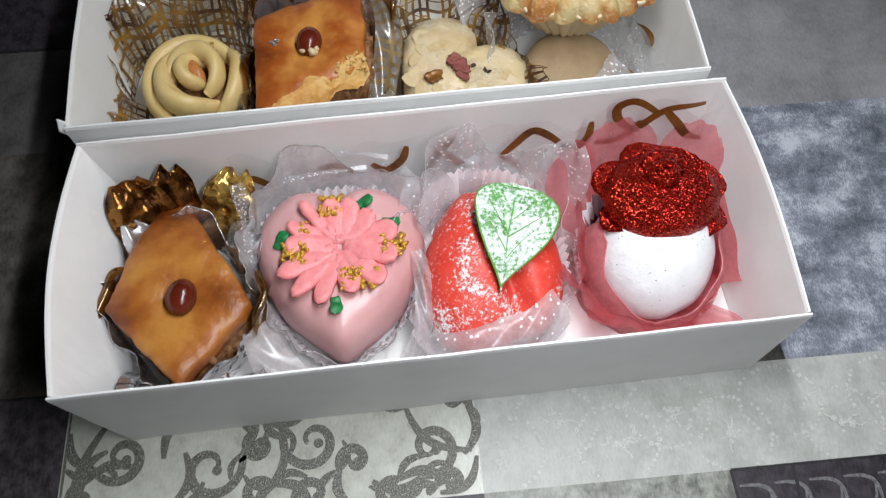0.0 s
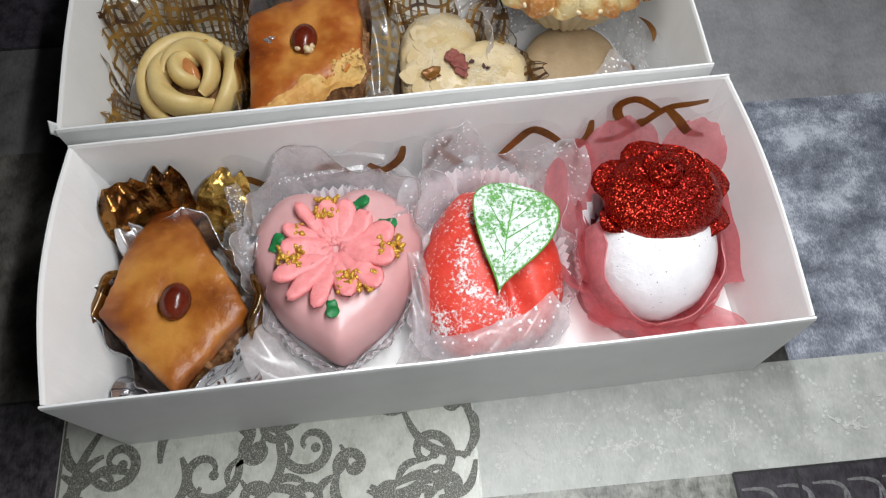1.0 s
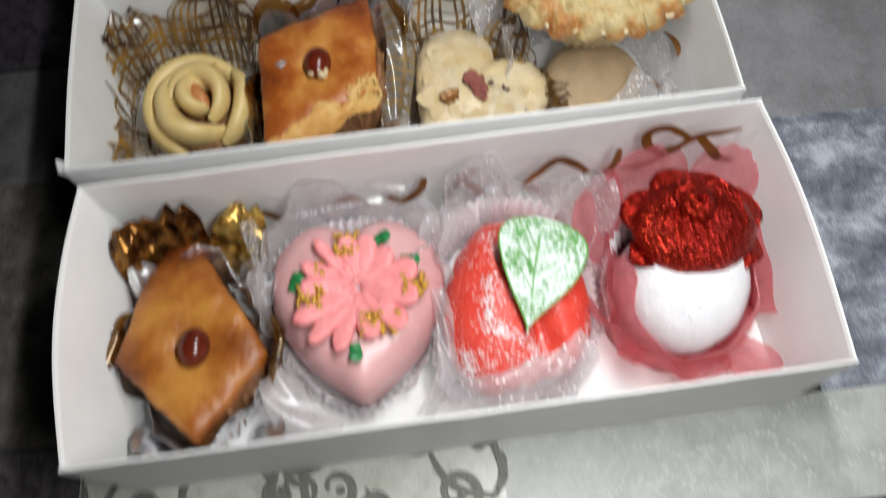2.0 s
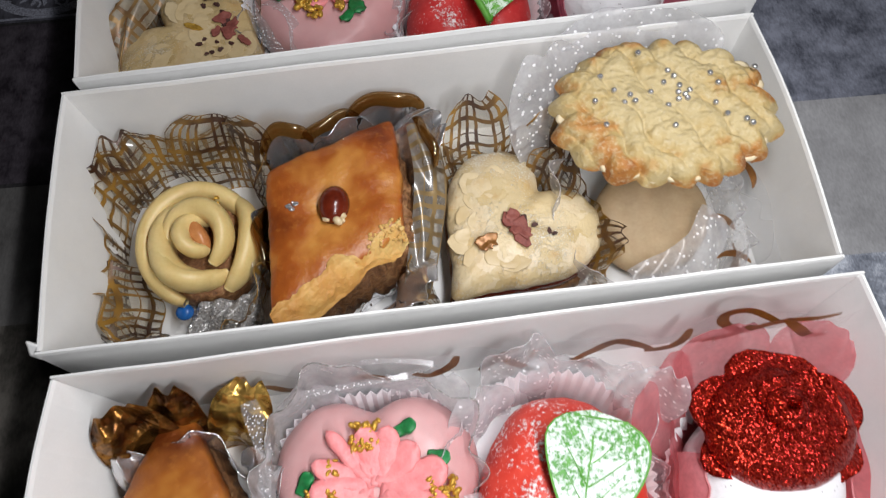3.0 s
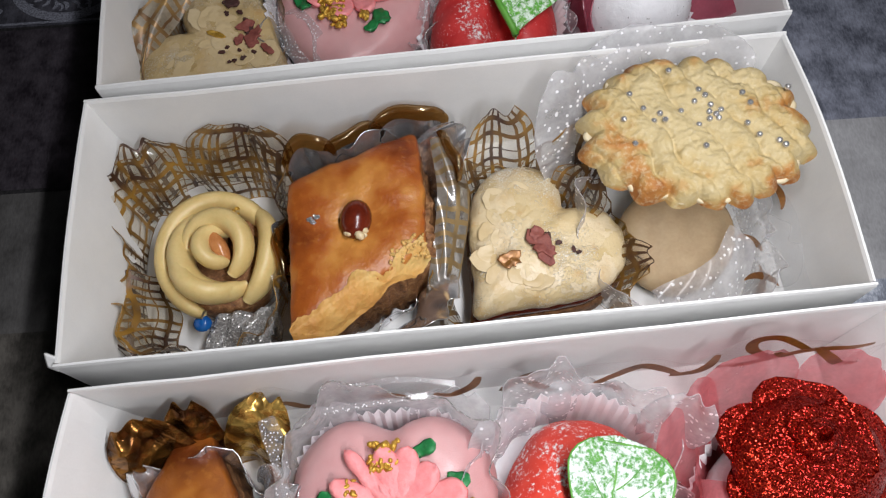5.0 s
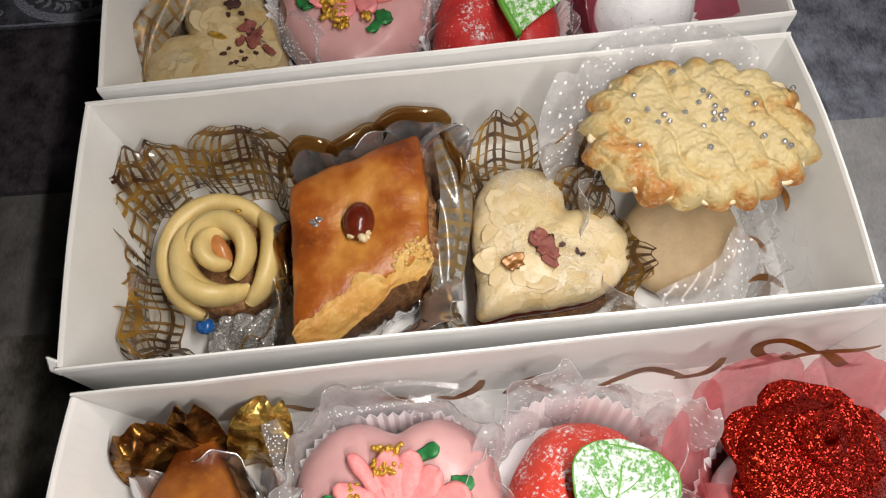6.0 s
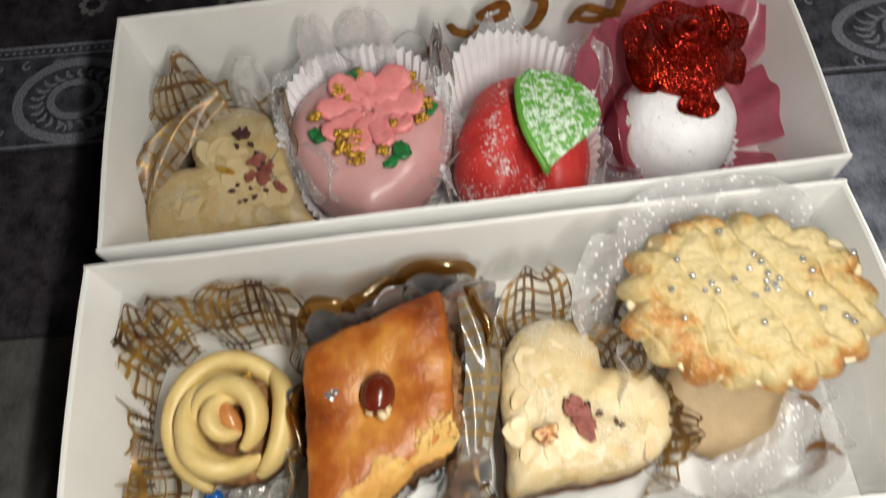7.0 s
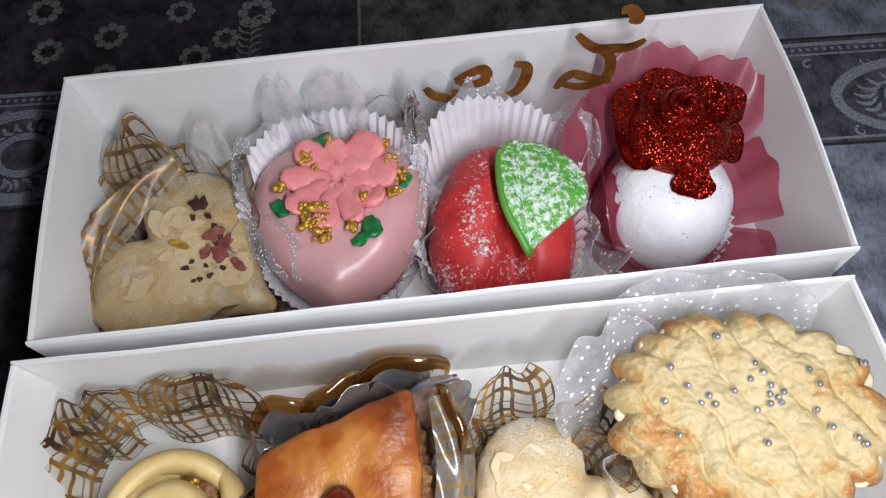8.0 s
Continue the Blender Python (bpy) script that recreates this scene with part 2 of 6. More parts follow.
def glitter(name, a, b, scale=1500, metal=0.85):
    """Tiny metallic flakes, each tilted its own way."""
    m, t, p = nodes_of(name)
    co = t.nodes.new("ShaderNodeTexCoord")
    v = t.nodes.new("ShaderNodeTexVoronoi")
    v.inputs["Scale"].default_value = scale
    link(t, co.outputs["Object"], v.inputs["Vector"])
    sep = t.nodes.new("ShaderNodeSeparateColor")
    link(t, v.outputs["Color"], sep.inputs["Color"])
    link(t, ramp(t, sep.outputs["Red"], [(0.0, a), (0.78, tuple(0.75 * x + 0.25 * y for x, y in zip(a, b))), (1.0, b)]), p.inputs["Base Color"])
    p.inputs["Metallic"].default_value = metal
    p.inputs["Roughness"].default_value = 0.22
    geo = t.nodes.new("ShaderNodeNewGeometry")
    tilt = t.nodes.new("ShaderNodeVectorMath")
    tilt.operation = "SUBTRACT"
    tilt.inputs[1].default_value = (0.5, 0.5, 0.5)
    link(t, v.outputs["Color"], tilt.inputs[0])
    scale_n = t.nodes.new("ShaderNodeVectorMath")
    scale_n.operation = "SCALE"
    scale_n.inputs["Scale"].default_value = 1.05
    link(t, tilt.outputs["Vector"], scale_n.inputs[0])
    add = t.nodes.new("ShaderNodeVectorMath")
    link(t, geo.outputs["Normal"], add.inputs[0])
    link(t, scale_n.outputs["Vector"], add.inputs[1])
    nrm = t.nodes.new("ShaderNodeVectorMath")
    nrm.operation = "NORMALIZE"
    link(t, add.outputs["Vector"], nrm.inputs[0])
    link(t, nrm.outputs["Vector"], p.inputs["Normal"])
    return m


GLITTER = glitter("red_glitter", (0.16, 0.002, 0.002), (0.85, 0.055, 0.018), 3300)
TINSEL = glitter("silver_glitter", (0.32, 0.31, 0.30), (0.86, 0.86, 0.85), 2200, 0.45)


def sheer(name, tint, cover, gloss_rough=0.15, pattern=None, tint_through=(1, 1, 1), gloss=0.06, shine_col=(0.9, 0.9, 0.9)):
    """A thin see-through sheet: part clear, part scattering, a little gloss. pattern(t) -> (mask, colour) prints on it."""
    m = bpy.data.materials.new(name)
    m.use_nodes = True
    t = m.node_tree
    t.nodes.clear()
    out = t.nodes.new("ShaderNodeOutputMaterial")
    clear = t.nodes.new("ShaderNodeBsdfTransparent")
    clear.inputs["Color"].default_value = (*tint_through, 1)
    cloth = t.nodes.new("ShaderNodeBsdfDiffuse")
    thru = t.nodes.new("ShaderNodeBsdfTranslucent")
    weave = tex_noise(t, 900, 3.0)
    col = ramp(t, weave, [(0.3, tuple(c * 0.85 for c in tint)), (0.7, tint)])
    link(t, col, cloth.inputs["Color"])
    link(t, col, thru.inputs["Color"])
    body = t.nodes.new("ShaderNodeMixShader")
    body.inputs[0].default_value = 0.4
    link(t, cloth.outputs[0], body.inputs[1])
    link(t, thru.outputs[0], body.inputs[2])
    mix = t.nodes.new("ShaderNodeMixShader")
    fold = level(t, tex_noise(t, 160, 3.0), 0.25, 0.75)
    link(t, math_node(t, "MULTIPLY", math_node(t, "ADD", math_node(t, "MULTIPLY", fold, 0.7), 0.65), cover), mix.inputs[0])
    link(t, clear.outputs[0], mix.inputs[1])
    link(t, body.outputs[0], mix.inputs[2])
    shine = t.nodes.new("ShaderNodeBsdfGlossy")
    shine.inputs["Roughness"].default_value = gloss_rough
    shine.inputs["Color"].default_value = (*shine_col, 1)
    mix2 = t.nodes.new("ShaderNodeMixShader")
    mix2.inputs[0].default_value = gloss
    link(t, mix.outputs[0], mix2.inputs[1])
    link(t, shine.outputs[0], mix2.inputs[2])
    last = mix2
    if pattern:
        mask, ink_col, ink_metal = pattern(t)
        ink = t.nodes.new("ShaderNodeBsdfPrincipled")
        if isinstance(ink_col, tuple):
            ink.inputs["Base Color"].default_value = (*ink_col, 1)
        else:
            link(t, ink_col, ink.inputs["Base Color"])
        ink.inputs["Roughness"].default_value = 0.35
        ink.inputs["Metallic"].default_value = ink_metal
        last = t.nodes.new("ShaderNodeMixShader")
        link(t, mask, last.inputs[0])
        link(t, mix2.outputs[0], last.inputs[1])
        link(t, ink.outputs[0], last.inputs[2])
    link(t, last.outputs[0], out.inputs["Surface"])
    return m


def dots(scale, size, col):
    def make(t):
        d = tex_cells(t, scale)
        n = t.nodes.new("ShaderNodeMath")
        n.operation = "LESS_THAN"
        link(t, d, n.inputs[0])
        n.inputs[1].default_value = size
        return math_node(t, "MULTIPLY", n.outputs[0], 0.85), col, 0.0
    return make


def plaid(u_lines, v_lines, col_a, col_b):
    """Groups of brown-gold stripes that cross, along the sheet's own two directions."""
    def make(t):
        uv = t.nodes.new("ShaderNodeUVMap")
        sep = t.nodes.new("ShaderNodeSeparateXYZ")
        link(t, uv.outputs["UV"], sep.inputs["Vector"])
        masks = []
        wob = math_node(t, "MULTIPLY", tex_noise(t, 90, 2.0), 0.0020)
        cu = math_node(t, "ADD", sep.outputs["X"], wob)
        cv = math_node(t, "ADD", sep.outputs["Y"], wob)
        for c, count, lines, width, share in ((cu, u_lines, 6.0, 0.38, 0.76), (cv, v_lines, 3.0, 0.32, 0.70)):
            fine = math_node(t, "FRACT", math_node(t, "MULTIPLY", c, count * lines))
            thin = math_node(t, "LESS_THAN", fine, width)
            grp = math_node(t, "FRACT", math_node(t, "MULTIPLY", c, float(count)))
            ingroup = math_node(t, "LESS_THAN", grp, share)
            masks.append(math_node(t, "MULTIPLY", thin, ingroup))
        mask = math_node(t, "MAXIMUM", masks[0], masks[1])
        col = ramp(t, tex_noise(t, 60, 2.0), [(0.4, col_a), (0.62, col_b)])
        return math_node(t, "MULTIPLY", mask, 0.92), col, 0.25
    return make


TULLE = sheer("white_tulle", (0.88, 0.86, 0.89), 0.38, 0.25)
TULLE_THICK = sheer("doubled_white_tulle", (0.84, 0.80, 0.81), 0.66, 0.25)
DOTTED = sheer("dotted_film", (0.86, 0.85, 0.88), 0.42, 0.22, dots(430, 0.23, (0.88, 0.88, 0.90)), gloss=0.025)
FILM = sheer("clear_film", (0.80, 0.80, 0.80), 0.10, 0.24, gloss=0.05)
GREY_FILM = sheer("creased_grey_film", (0.46, 0.43, 0.38), 0.52, 0.22, plaid(38, 62, (0.06, 0.035, 0.015), (0.30, 0.20, 0.08)), tint_through=(0.86, 0.82, 0.76), gloss=0.10)
ORGANZA = sheer("red_organza", (0.72, 0.20, 0.22), 0.42, 0.3, tint_through=(0.96, 0.62, 0.64))
ORGANZA_DARK = sheer("deep_pink_organza", (0.50, 0.10, 0.16), 0.58, 0.3, tint_through=(0.9, 0.5, 0.57))
ORGANZA_FOLD = sheer("folded_red_organza", (0.80, 0.30, 0.32), 0.72, 0.3, tint_through=(0.97, 0.60, 0.63))
ORGANZA_FOLD_DARK = sheer("folded_deep_pink_organza", (0.55, 0.14, 0.20), 0.74, 0.3, tint_through=(0.9, 0.45, 0.52))
PLAID = sheer("plaid_printed_film", (0.76, 0.70, 0.58), 0.09, 0.1, plaid(50, 62, (0.05, 0.015, 0.004), (0.40, 0.21, 0.03)), tint_through=(0.98, 0.96, 0.91), gloss=0.07)
PLAID_TULLE = sheer("plaid_printed_tulle", (0.62, 0.54, 0.41), 0.50, 0.3, plaid(55, 62, (0.10, 0.04, 0.012), (0.34, 0.20, 0.06)), gloss=0.02)
SPARKLE = sheer("glitter_tulle", (0.72, 0.72, 0.74), 0.28, 0.2, dots(1100, 0.26, (0.88, 0.88, 0.90)))
AMBER = sheer("amber_film", (0.15, 0.060, 0.011), 0.30, 0.14, tint_through=(0.50, 0.27, 0.08), gloss=0.13, shine_col=(1.0, 0.82, 0.52))


def foil_print():
    """Smooth creased silver wrapper with a sparse dark curling print."""
    m, t, p = nodes_of("printed_silver_foil")
    w = tex_noise(t, 120, 1.0, 0.3)
    band_m = math_node(t, "FRACT", math_node(t, "MULTIPLY", w, 7.0))
    where = level(t, tex_noise(t, 60, 1.0), 0.52, 0.56)
    line = ramp(t, band_m, [(0.62, (0, 0, 0)), (0.66, (1, 1, 1)), (0.78, (1, 1, 1)), (0.82, (0, 0, 0))])
    fac = math_node(t, "MULTIPLY", line, where)
    link(t, blend(t, fac, (0.80, 0.80, 0.82), (0.02, 0.015, 0.012)), p.inputs["Base Color"])
    link(t, math_node(t, "SUBTRACT", 0.90, math_node(t, "MULTIPLY", fac, 0.7)), p.inputs["Metallic"])
    p.inputs["Roughness"].default_value = 0.24
    bump(t, p, tex_noise(t, 75, 1.0, 0.4), 0.0016)
    return m


FOIL = foil_print()


def crumpled(name, a, b):
    """Thin coloured foil with sharp creases."""
    m, t, p = nodes_of(name)
    fold = tex_noise(t, 150, 2.0, 0.5)
    link(t, ramp(t, fold, [(0.38, a), (0.64, b)]), p.inputs["Base Color"])
    p.inputs["Metallic"].default_value = 0.8
    p.inputs["Roughness"].default_value = 0.25
    bump(t, p, math_node(t, "ADD", tex_cells(t, 190), fold), 0.0022)
    return m


BROWN_FOIL = crumpled("dark_amber_foil", (0.07, 0.024, 0.006), (0.34, 0.15, 0.03))
GOLD_FOIL = crumpled("crumpled_gold_foil", (0.22, 0.10, 0.02), (0.85, 0.55, 0.14))
PRINT_BROWN = surface("brown_gold_print", [(0.35, (0.09, 0.028, 0.006)), (0.65, (0.30, 0.13, 0.026))], 90, 0.3, 900, 0.0001, metal=0.3)


def cloth(name, stops, scale, fine=1600, rough=0.5, sheen=0.0, stretch=None, relief=0.0002):
    m, t, p = nodes_of(name)
    a = tex_noise(t, scale, 6.0, 0.65, stretch)
    weave = tex_noise(t, fine, 2.0, 0.5, (1.0, 0.35, 1.0))
    mixed = math_node(t, "ADD", math_node(t, "MULTIPLY", a, 0.72), math_node(t, "MULTIPLY", weave, 0.28))
    link(t, ramp(t, mixed, stops), p.inputs["Base Color"])
    link(t, math_node(t, "ADD", math_node(t, "MULTIPLY", a, 0.3), rough - 0.15), p.inputs["Roughness"])
    bump(t, p, mixed, relief)
    return m


CREAM = cloth("cream_print_cloth", [(0.35, (0.42, 0.43, 0.37)), (0.65, (0.60, 0.61, 0.55))], 120, rough=0.30)
PALE = cloth("pale_grey_print_cloth", [(0.38, (0.36, 0.37, 0.345)), (0.62, (0.50, 0.51, 0.48))], 90, rough=0.45)
BLUEGREY = cloth("blue_grey_mottled_cloth", [(0.38, (0.09, 0.10, 0.125)), (0.5, (0.22, 0.24, 0.285)), (0.62, (0.52, 0.55, 0.61))], 62, fine=2400, rough=0.42)
MIDGREY = cloth("grey_worn_cloth", [(0.40, (0.024, 0.023, 0.021)), (0.60, (0.10, 0.096, 0.088))], 90, rough=0.5)
LIGHTGREY = cloth("light_grey_cloth", [(0.36, (0.20, 0.20, 0.205)), (0.64, (0.36, 0.36, 0.37))], 26, rough=0.5)
# light grey print darkened to taupe: falloff towards the left, put into colour
TAUPE_DIMMED = cloth("dimmed_taupe_cloth", [(0.35, (0.050, 0.048, 0.047)), (0.65, (0.115, 0.112, 0.110))], 60, rough=0.5)
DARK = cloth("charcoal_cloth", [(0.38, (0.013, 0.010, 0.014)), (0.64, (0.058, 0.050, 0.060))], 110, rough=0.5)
OLIVE = cloth("grey_green_ornament_cloth", [(0.38, (0.10, 0.105, 0.09)), (0.5, (0.22, 0.225, 0.20)), (0.64, (0.36, 0.37, 0.33))], 150, rough=0.45)
DENIM = cloth("slate_cloth", [(0.38, (0.06, 0.065, 0.085)), (0.62, (0.22, 0.235, 0.29))], 70, rough=0.45)
SLATE_LACE = cloth("dark_slate_ornament_cloth", [(0.38, (0.022, 0.022, 0.028)), (0.62, (0.085, 0.085, 0.105))], 160, rough=0.5)
# brown-grey print with the weaker light on the left painted in
WORN_DIMMED = cloth("dimmed_brown_grey_worn_cloth", [(0.38, (0.036, 0.033, 0.029)), (0.62, (0.115, 0.106, 0.094))], 90, rough=0.5)
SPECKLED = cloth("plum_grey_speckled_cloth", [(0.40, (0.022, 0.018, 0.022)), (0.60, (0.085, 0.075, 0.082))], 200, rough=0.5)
SCROLL_INK = cloth("grey_green_scroll_ink", [(0.44, (0.08, 0.08, 0.068)), (0.53, (0.16, 0.16, 0.135)), (0.62, (0.42, 0.43, 0.37))], 2300, fine=3600, rough=0.5)
PALE_INK = cloth("white_flower_ink", [(0.44, (0.44, 0.45, 0.42)), (0.58, (0.60, 0.61, 0.58))], 1500, fine=3000, rough=0.5)
LACE_INK = cloth("pale_slate_lace_ink", [(0.42, (0.09, 0.095, 0.12)), (0.58, (0.27, 0.28, 0.33))], 1300, fine=3000, rough=0.5)
GREY_INK = cloth("grey_flower_ink", [(0.4, (0.09, 0.088, 0.09)), (0.62, (0.21, 0.205, 0.21))], 700, rough=0.5)
SEAM_INK = cloth("dark_seam_ink", [(0.4, (0.008, 0.008, 0.009)), (0.62, (0.03, 0.028, 0.03))], 500, rough=0.6)


# ---------------------------------------------------------------- mesh tools
SET_IN = [0.0, 0.0]   # how far the contents of the box being filled stand from their drawn plan


def empty(name, loc, label, category, group="", rz=0.0):
    e = new(name)
    e.matrix_basis = pose(loc[0] + SET_IN[0], loc[1] + SET_IN[1], loc[2], 0, 0, rz)
    e.empty_display_size = 0.01
    return tagged(e, label, category, group)


def mesh_part(name, verts, faces, material, parent=None, label="", smooth=True, uvs=None, thick=0.0):
    me = bpy.data.meshes.new(name)
    me.from_pydata([tuple(v) for v in verts], [], faces)
    if uvs:
        layer = me.uv_layers.new(name="UVMap")
        for loop in me.loops:
            layer.data[loop.index].uv = uvs[loop.vertex_index]
    me.materials.append(material)
    if smooth:
        me.polygons.foreach_set("use_smooth", [True] * len(me.polygons))
    me.update()
    ob = new(name, me)
    if parent:
        ob.parent = parent
    if label:
        tagged(ob, label)
    if thick:
        mod = ob.modifiers.new("thickness", "SOLIDIFY")
        mod.thickness = thick
    return ob


def part(name, bm, material, parent=None, label="", smooth=True):
    bmesh.ops.recalc_face_normals(bm, faces=bm.faces)
    me = bpy.data.meshes.new(name)
    bm.to_mesh(me)
    bm.free()
    me.materials.append(material)
    if smooth:
        me.polygons.foreach_set("use_smooth", [True] * len(me.polygons))
    ob = new(name, me)
    if parent:
        ob.parent = parent
    if label:
        tagged(ob, label)
    return ob


PILLOW = [(0.80, 0.0), (0.92, 0.07), (0.99, 0.22), (1.0, 0.38), (0.97, 0.55), (0.90, 0.71), (0.79, 0.84), (0.64, 0.93), (0.47, 0.98), (0.3, 1.0), (0.14, 1.0)]
DOME = [(0.72, 0.0), (0.86, 0.08), (0.96, 0.22), (1.0, 0.38), (0.98, 0.54), (0.91, 0.69), (0.80, 0.82), (0.65, 0.91), (0.47, 0.97), (0.3, 0.99), (0.14, 1.0)]
SLAB = [(0.95, 0.0), (1.0, 0.10), (1.0, 0.45), (0.995, 0.75), (0.975, 0.90), (0.94, 0.97), (0.88, 1.0), (0.72, 1.0), (0.5, 1.0), (0.3, 1.0), (0.14, 1.0)]


PUFF = [(0.82, 0.0), (0.93, 0.07), (0.99, 0.20), (1.0, 0.40), (0.985, 0.58), (0.945, 0.74), (0.87, 0.87), (0.75, 0.95), (0.57, 0.985), (0.35, 1.0), (0.14, 1.0)]


def mound(radius, height, profile, n=120, z0=0.0, rough=0.0, rough_scale=200.0, lift=None, seed=0.0):
    """A closed body over an outline radius(angle): rings from the base up to the middle of the top."""
    verts, faces = [], []
    for rf, zf in profile:
        for i in range(n):
            a = 2 * math.pi * i / n
            r = radius(a) * rf
            x, y, z = r * math.cos(a), r * math.sin(a), z0 + height * zf
            if lift:
                z += lift(x, y, rf) * zf
            if rough:
                k = noise.noise(Vector((x, y, z + seed)) * rough_scale) * rough
                x, y, z = x + k * math.cos(a) * 0.6, y + k * math.sin(a) * 0.6, z + k * zf
            verts.append((x, y, z))
    rings = len(profile)
    for j in range(rings - 1):
        for i in range(n):
            a, b = j * n + i, j * n + (i + 1) % n
            faces.append((a, b, b + n, a + n))
    top = len(verts)
    zt = z0 + height * profile[-1][1] + (lift(0, 0, 0) if lift else 0)
    verts.append((0, 0, zt))
    for i in range(n):
        faces.append(((rings - 1) * n + i, (rings - 1) * n + (i + 1) % n, top))
    faces.append(tuple(reversed(range(n))))
    return verts, faces


def heart_radius(w, h, turn=0.0, soft=0.10, plump=0.40):
    """Polar outline of a plump heart, tip towards -y before the turn."""
    pts = []
    for k in range(400):
        s = 2 * math.pi * k / 400
        x = 16 * math.sin(s) ** 3 / 32.0
        y = (13 * math.cos(s) - 5 * math.cos(2 * s) - 2 * math.cos(3 * s) - math.cos(4 * s) + 2.4) / 29.0
        pts.append((x * w, y * h))
    m = int(400 * soft / 2)
    sm = []
    for k in range(400):
        xs = [pts[(k + d) % 400] for d in range(-m, m + 1, 2)]
        sm.append((sum(p[0] for p in xs) / len(xs), sum(p[1] for p in xs) / len(xs)))
    table = {}
    for x, y in sm:
        b = int(math.degrees(math.atan2(y, x)) % 360) // 4
        table[b] = max(table.get(b, 0), math.hypot(x, y))
    for b in range(90):
        if b not in table:
            table[b] = table.get(b - 1, table.get((b + 1) % 90, w / 2))
    vals = [table[b] for b in range(90)]
    for _ in range(2):
        vals = [(vals[b - 1] + 2 * vals[b] + vals[(b + 1) % 90]) / 4 for b in range(90)]
    round_part = ellipse_radius(w * 0.5, h * 0.5)
    vals = [(1 - plump) * vals[b] + plump * round_part(radians(4 * b + 2)) for b in range(90)]

    def radius(a):
        f = (math.degrees(a - radians(turn)) % 360) / 4 - 0.5
        b = math.floor(f)
        u = f - b
        return vals[b % 90] * (1 - u) + vals[(b + 1) % 90] * u
    return radius


def ellipse_radius(rx, ry, turn=0.0, power=2.0):
    def radius(a):
        c, s = abs(math.cos(a - radians(turn))), abs(math.sin(a - radians(turn)))
        return 1.0 / ((c / rx) ** power + (s / ry) ** power) ** (1 / power)
    return radius


def polygon_radius(corners, rnd=6):
    """Polar outline of a convex polygon round the origin, corners slightly rounded."""
    n = len(corners)

    def raw(a):
        d = Vector((math.cos(a), math.sin(a)))
        best = 9.0
        for k in range(n):
            p, q = Vector(corners[k]), Vector(corners[(k + 1) % n])
            e = q - p
            nrm = Vector((e.y, -e.x)).normalized()
            if nrm.dot(p) < 0:
                nrm = -nrm
            dn = d.dot(nrm)
            if dn > 1e-6:
                best = min(best, p.dot(nrm) / dn)
        return best

    def radius(a):
        k = radians(rnd)
        return (raw(a - k) + 2 * raw(a - k / 2) + 3 * raw(a) + 2 * raw(a + k / 2) + raw(a + k)) / 9
    return radius


def sheet(fn, nu, nv, su=1.0, sv=1.0):
    verts, uvs, faces = [], [], []
    for j in range(nv + 1):
        for i in range(nu + 1):
            u, v = i / nu, j / nv
            verts.append(tuple(fn(u, v)))
            uvs.append((u * su, v * sv))
    for j in range(nv):
        for i in range(nu):
            a = j * (nu + 1) + i
            faces.append((a, a + 1, a + nu + 2, a + nu + 1))
    return verts, faces, uvs


def tube(points, radii, sides=10, flat=1.0):
    """Sweep an ellipse along points; flat scales the radius towards z."""
    verts, faces = [], []
    n = len(points)
    P = [Vector(p) for p in points]
    for k in range(n):
        tan = (P[min(k + 1, n - 1)] - P[max(k - 1, 0)]).normalized()
        side = tan.cross(Vector((0, 0, 1)))
        side = side.normalized() if side.length > 1e-6 else Vector((1, 0, 0))
        up = side.cross(tan)
        r = radii[k] if isinstance(radii, (list, tuple)) else radii
        for i in range(sides):
            a = 2 * math.pi * i / sides
            verts.append(tuple(P[k] + side * math.cos(a) * r + up * math.sin(a) * r * flat))
    for k in range(n - 1):
        for i in range(sides):
            a, b = k * sides + i, k * sides + (i + 1) % sides
            faces.append((a, b, b + sides, a + sides))
    faces.append(tuple(range(sides)))
    faces.append(tuple(reversed(range((n - 1) * sides, n * sides))))
    return verts, faces


def band(points, widths, up=(0, 0, 1)):
    """A flat ribbon along points, lying square to up."""
    verts, faces = [], []
    P = [Vector(p) for p in points]
    n = len(P)
    for k in range(n):
        tan = (P[min(k + 1, n - 1)] - P[max(k - 1, 0)])
        side = tan.cross(Vector(up)).normalized()
        w = widths[k] if isinstance(widths, (list, tuple)) else widths
        verts += [tuple(P[k] - side * w / 2), tuple(P[k] + side * w / 2)]
    for k in range(n - 1):
        faces.append((2 * k, 2 * k + 1, 2 * k + 3, 2 * k + 2))
    return verts, faces


def join(*lots):
    V, F = [], []
    for lot in lots:
        o = len(V)
        V += list(lot[0])
        F += [tuple(i + o for i in f) for f in lot[1]]
    return V, F


def moved(lot, m):
    return [tuple(m @ Vector(v)) for v in lot[0]], lot[1]


def ball(r, seg=12, rings=8, sx=1.0, sy=1.0, sz=1.0):
    verts, faces = [(0, 0, -r * sz)], []
    for j in range(1, rings):
        p = math.pi * j / rings
        for i in range(seg):
            a = 2 * math.pi * i / seg
            verts.append((r * sx * math.sin(p) * math.cos(a), r * sy * math.sin(p) * math.sin(a), -r * sz * math.cos(p)))
    verts.append((0, 0, r * sz))
    last = len(verts) - 1
    for i in range(seg):
        faces.append((0, 1 + (i + 1) % seg, 1 + i))
        faces.append((last, last - seg + i, last - seg + (i + 1) % seg))
    for j in range(rings - 2):
        for i in range(seg):
            a, b = 1 + j * seg + i, 1 + j * seg + (i + 1) % seg
            faces.append((a, b, b + seg, a + seg))
    return verts, faces


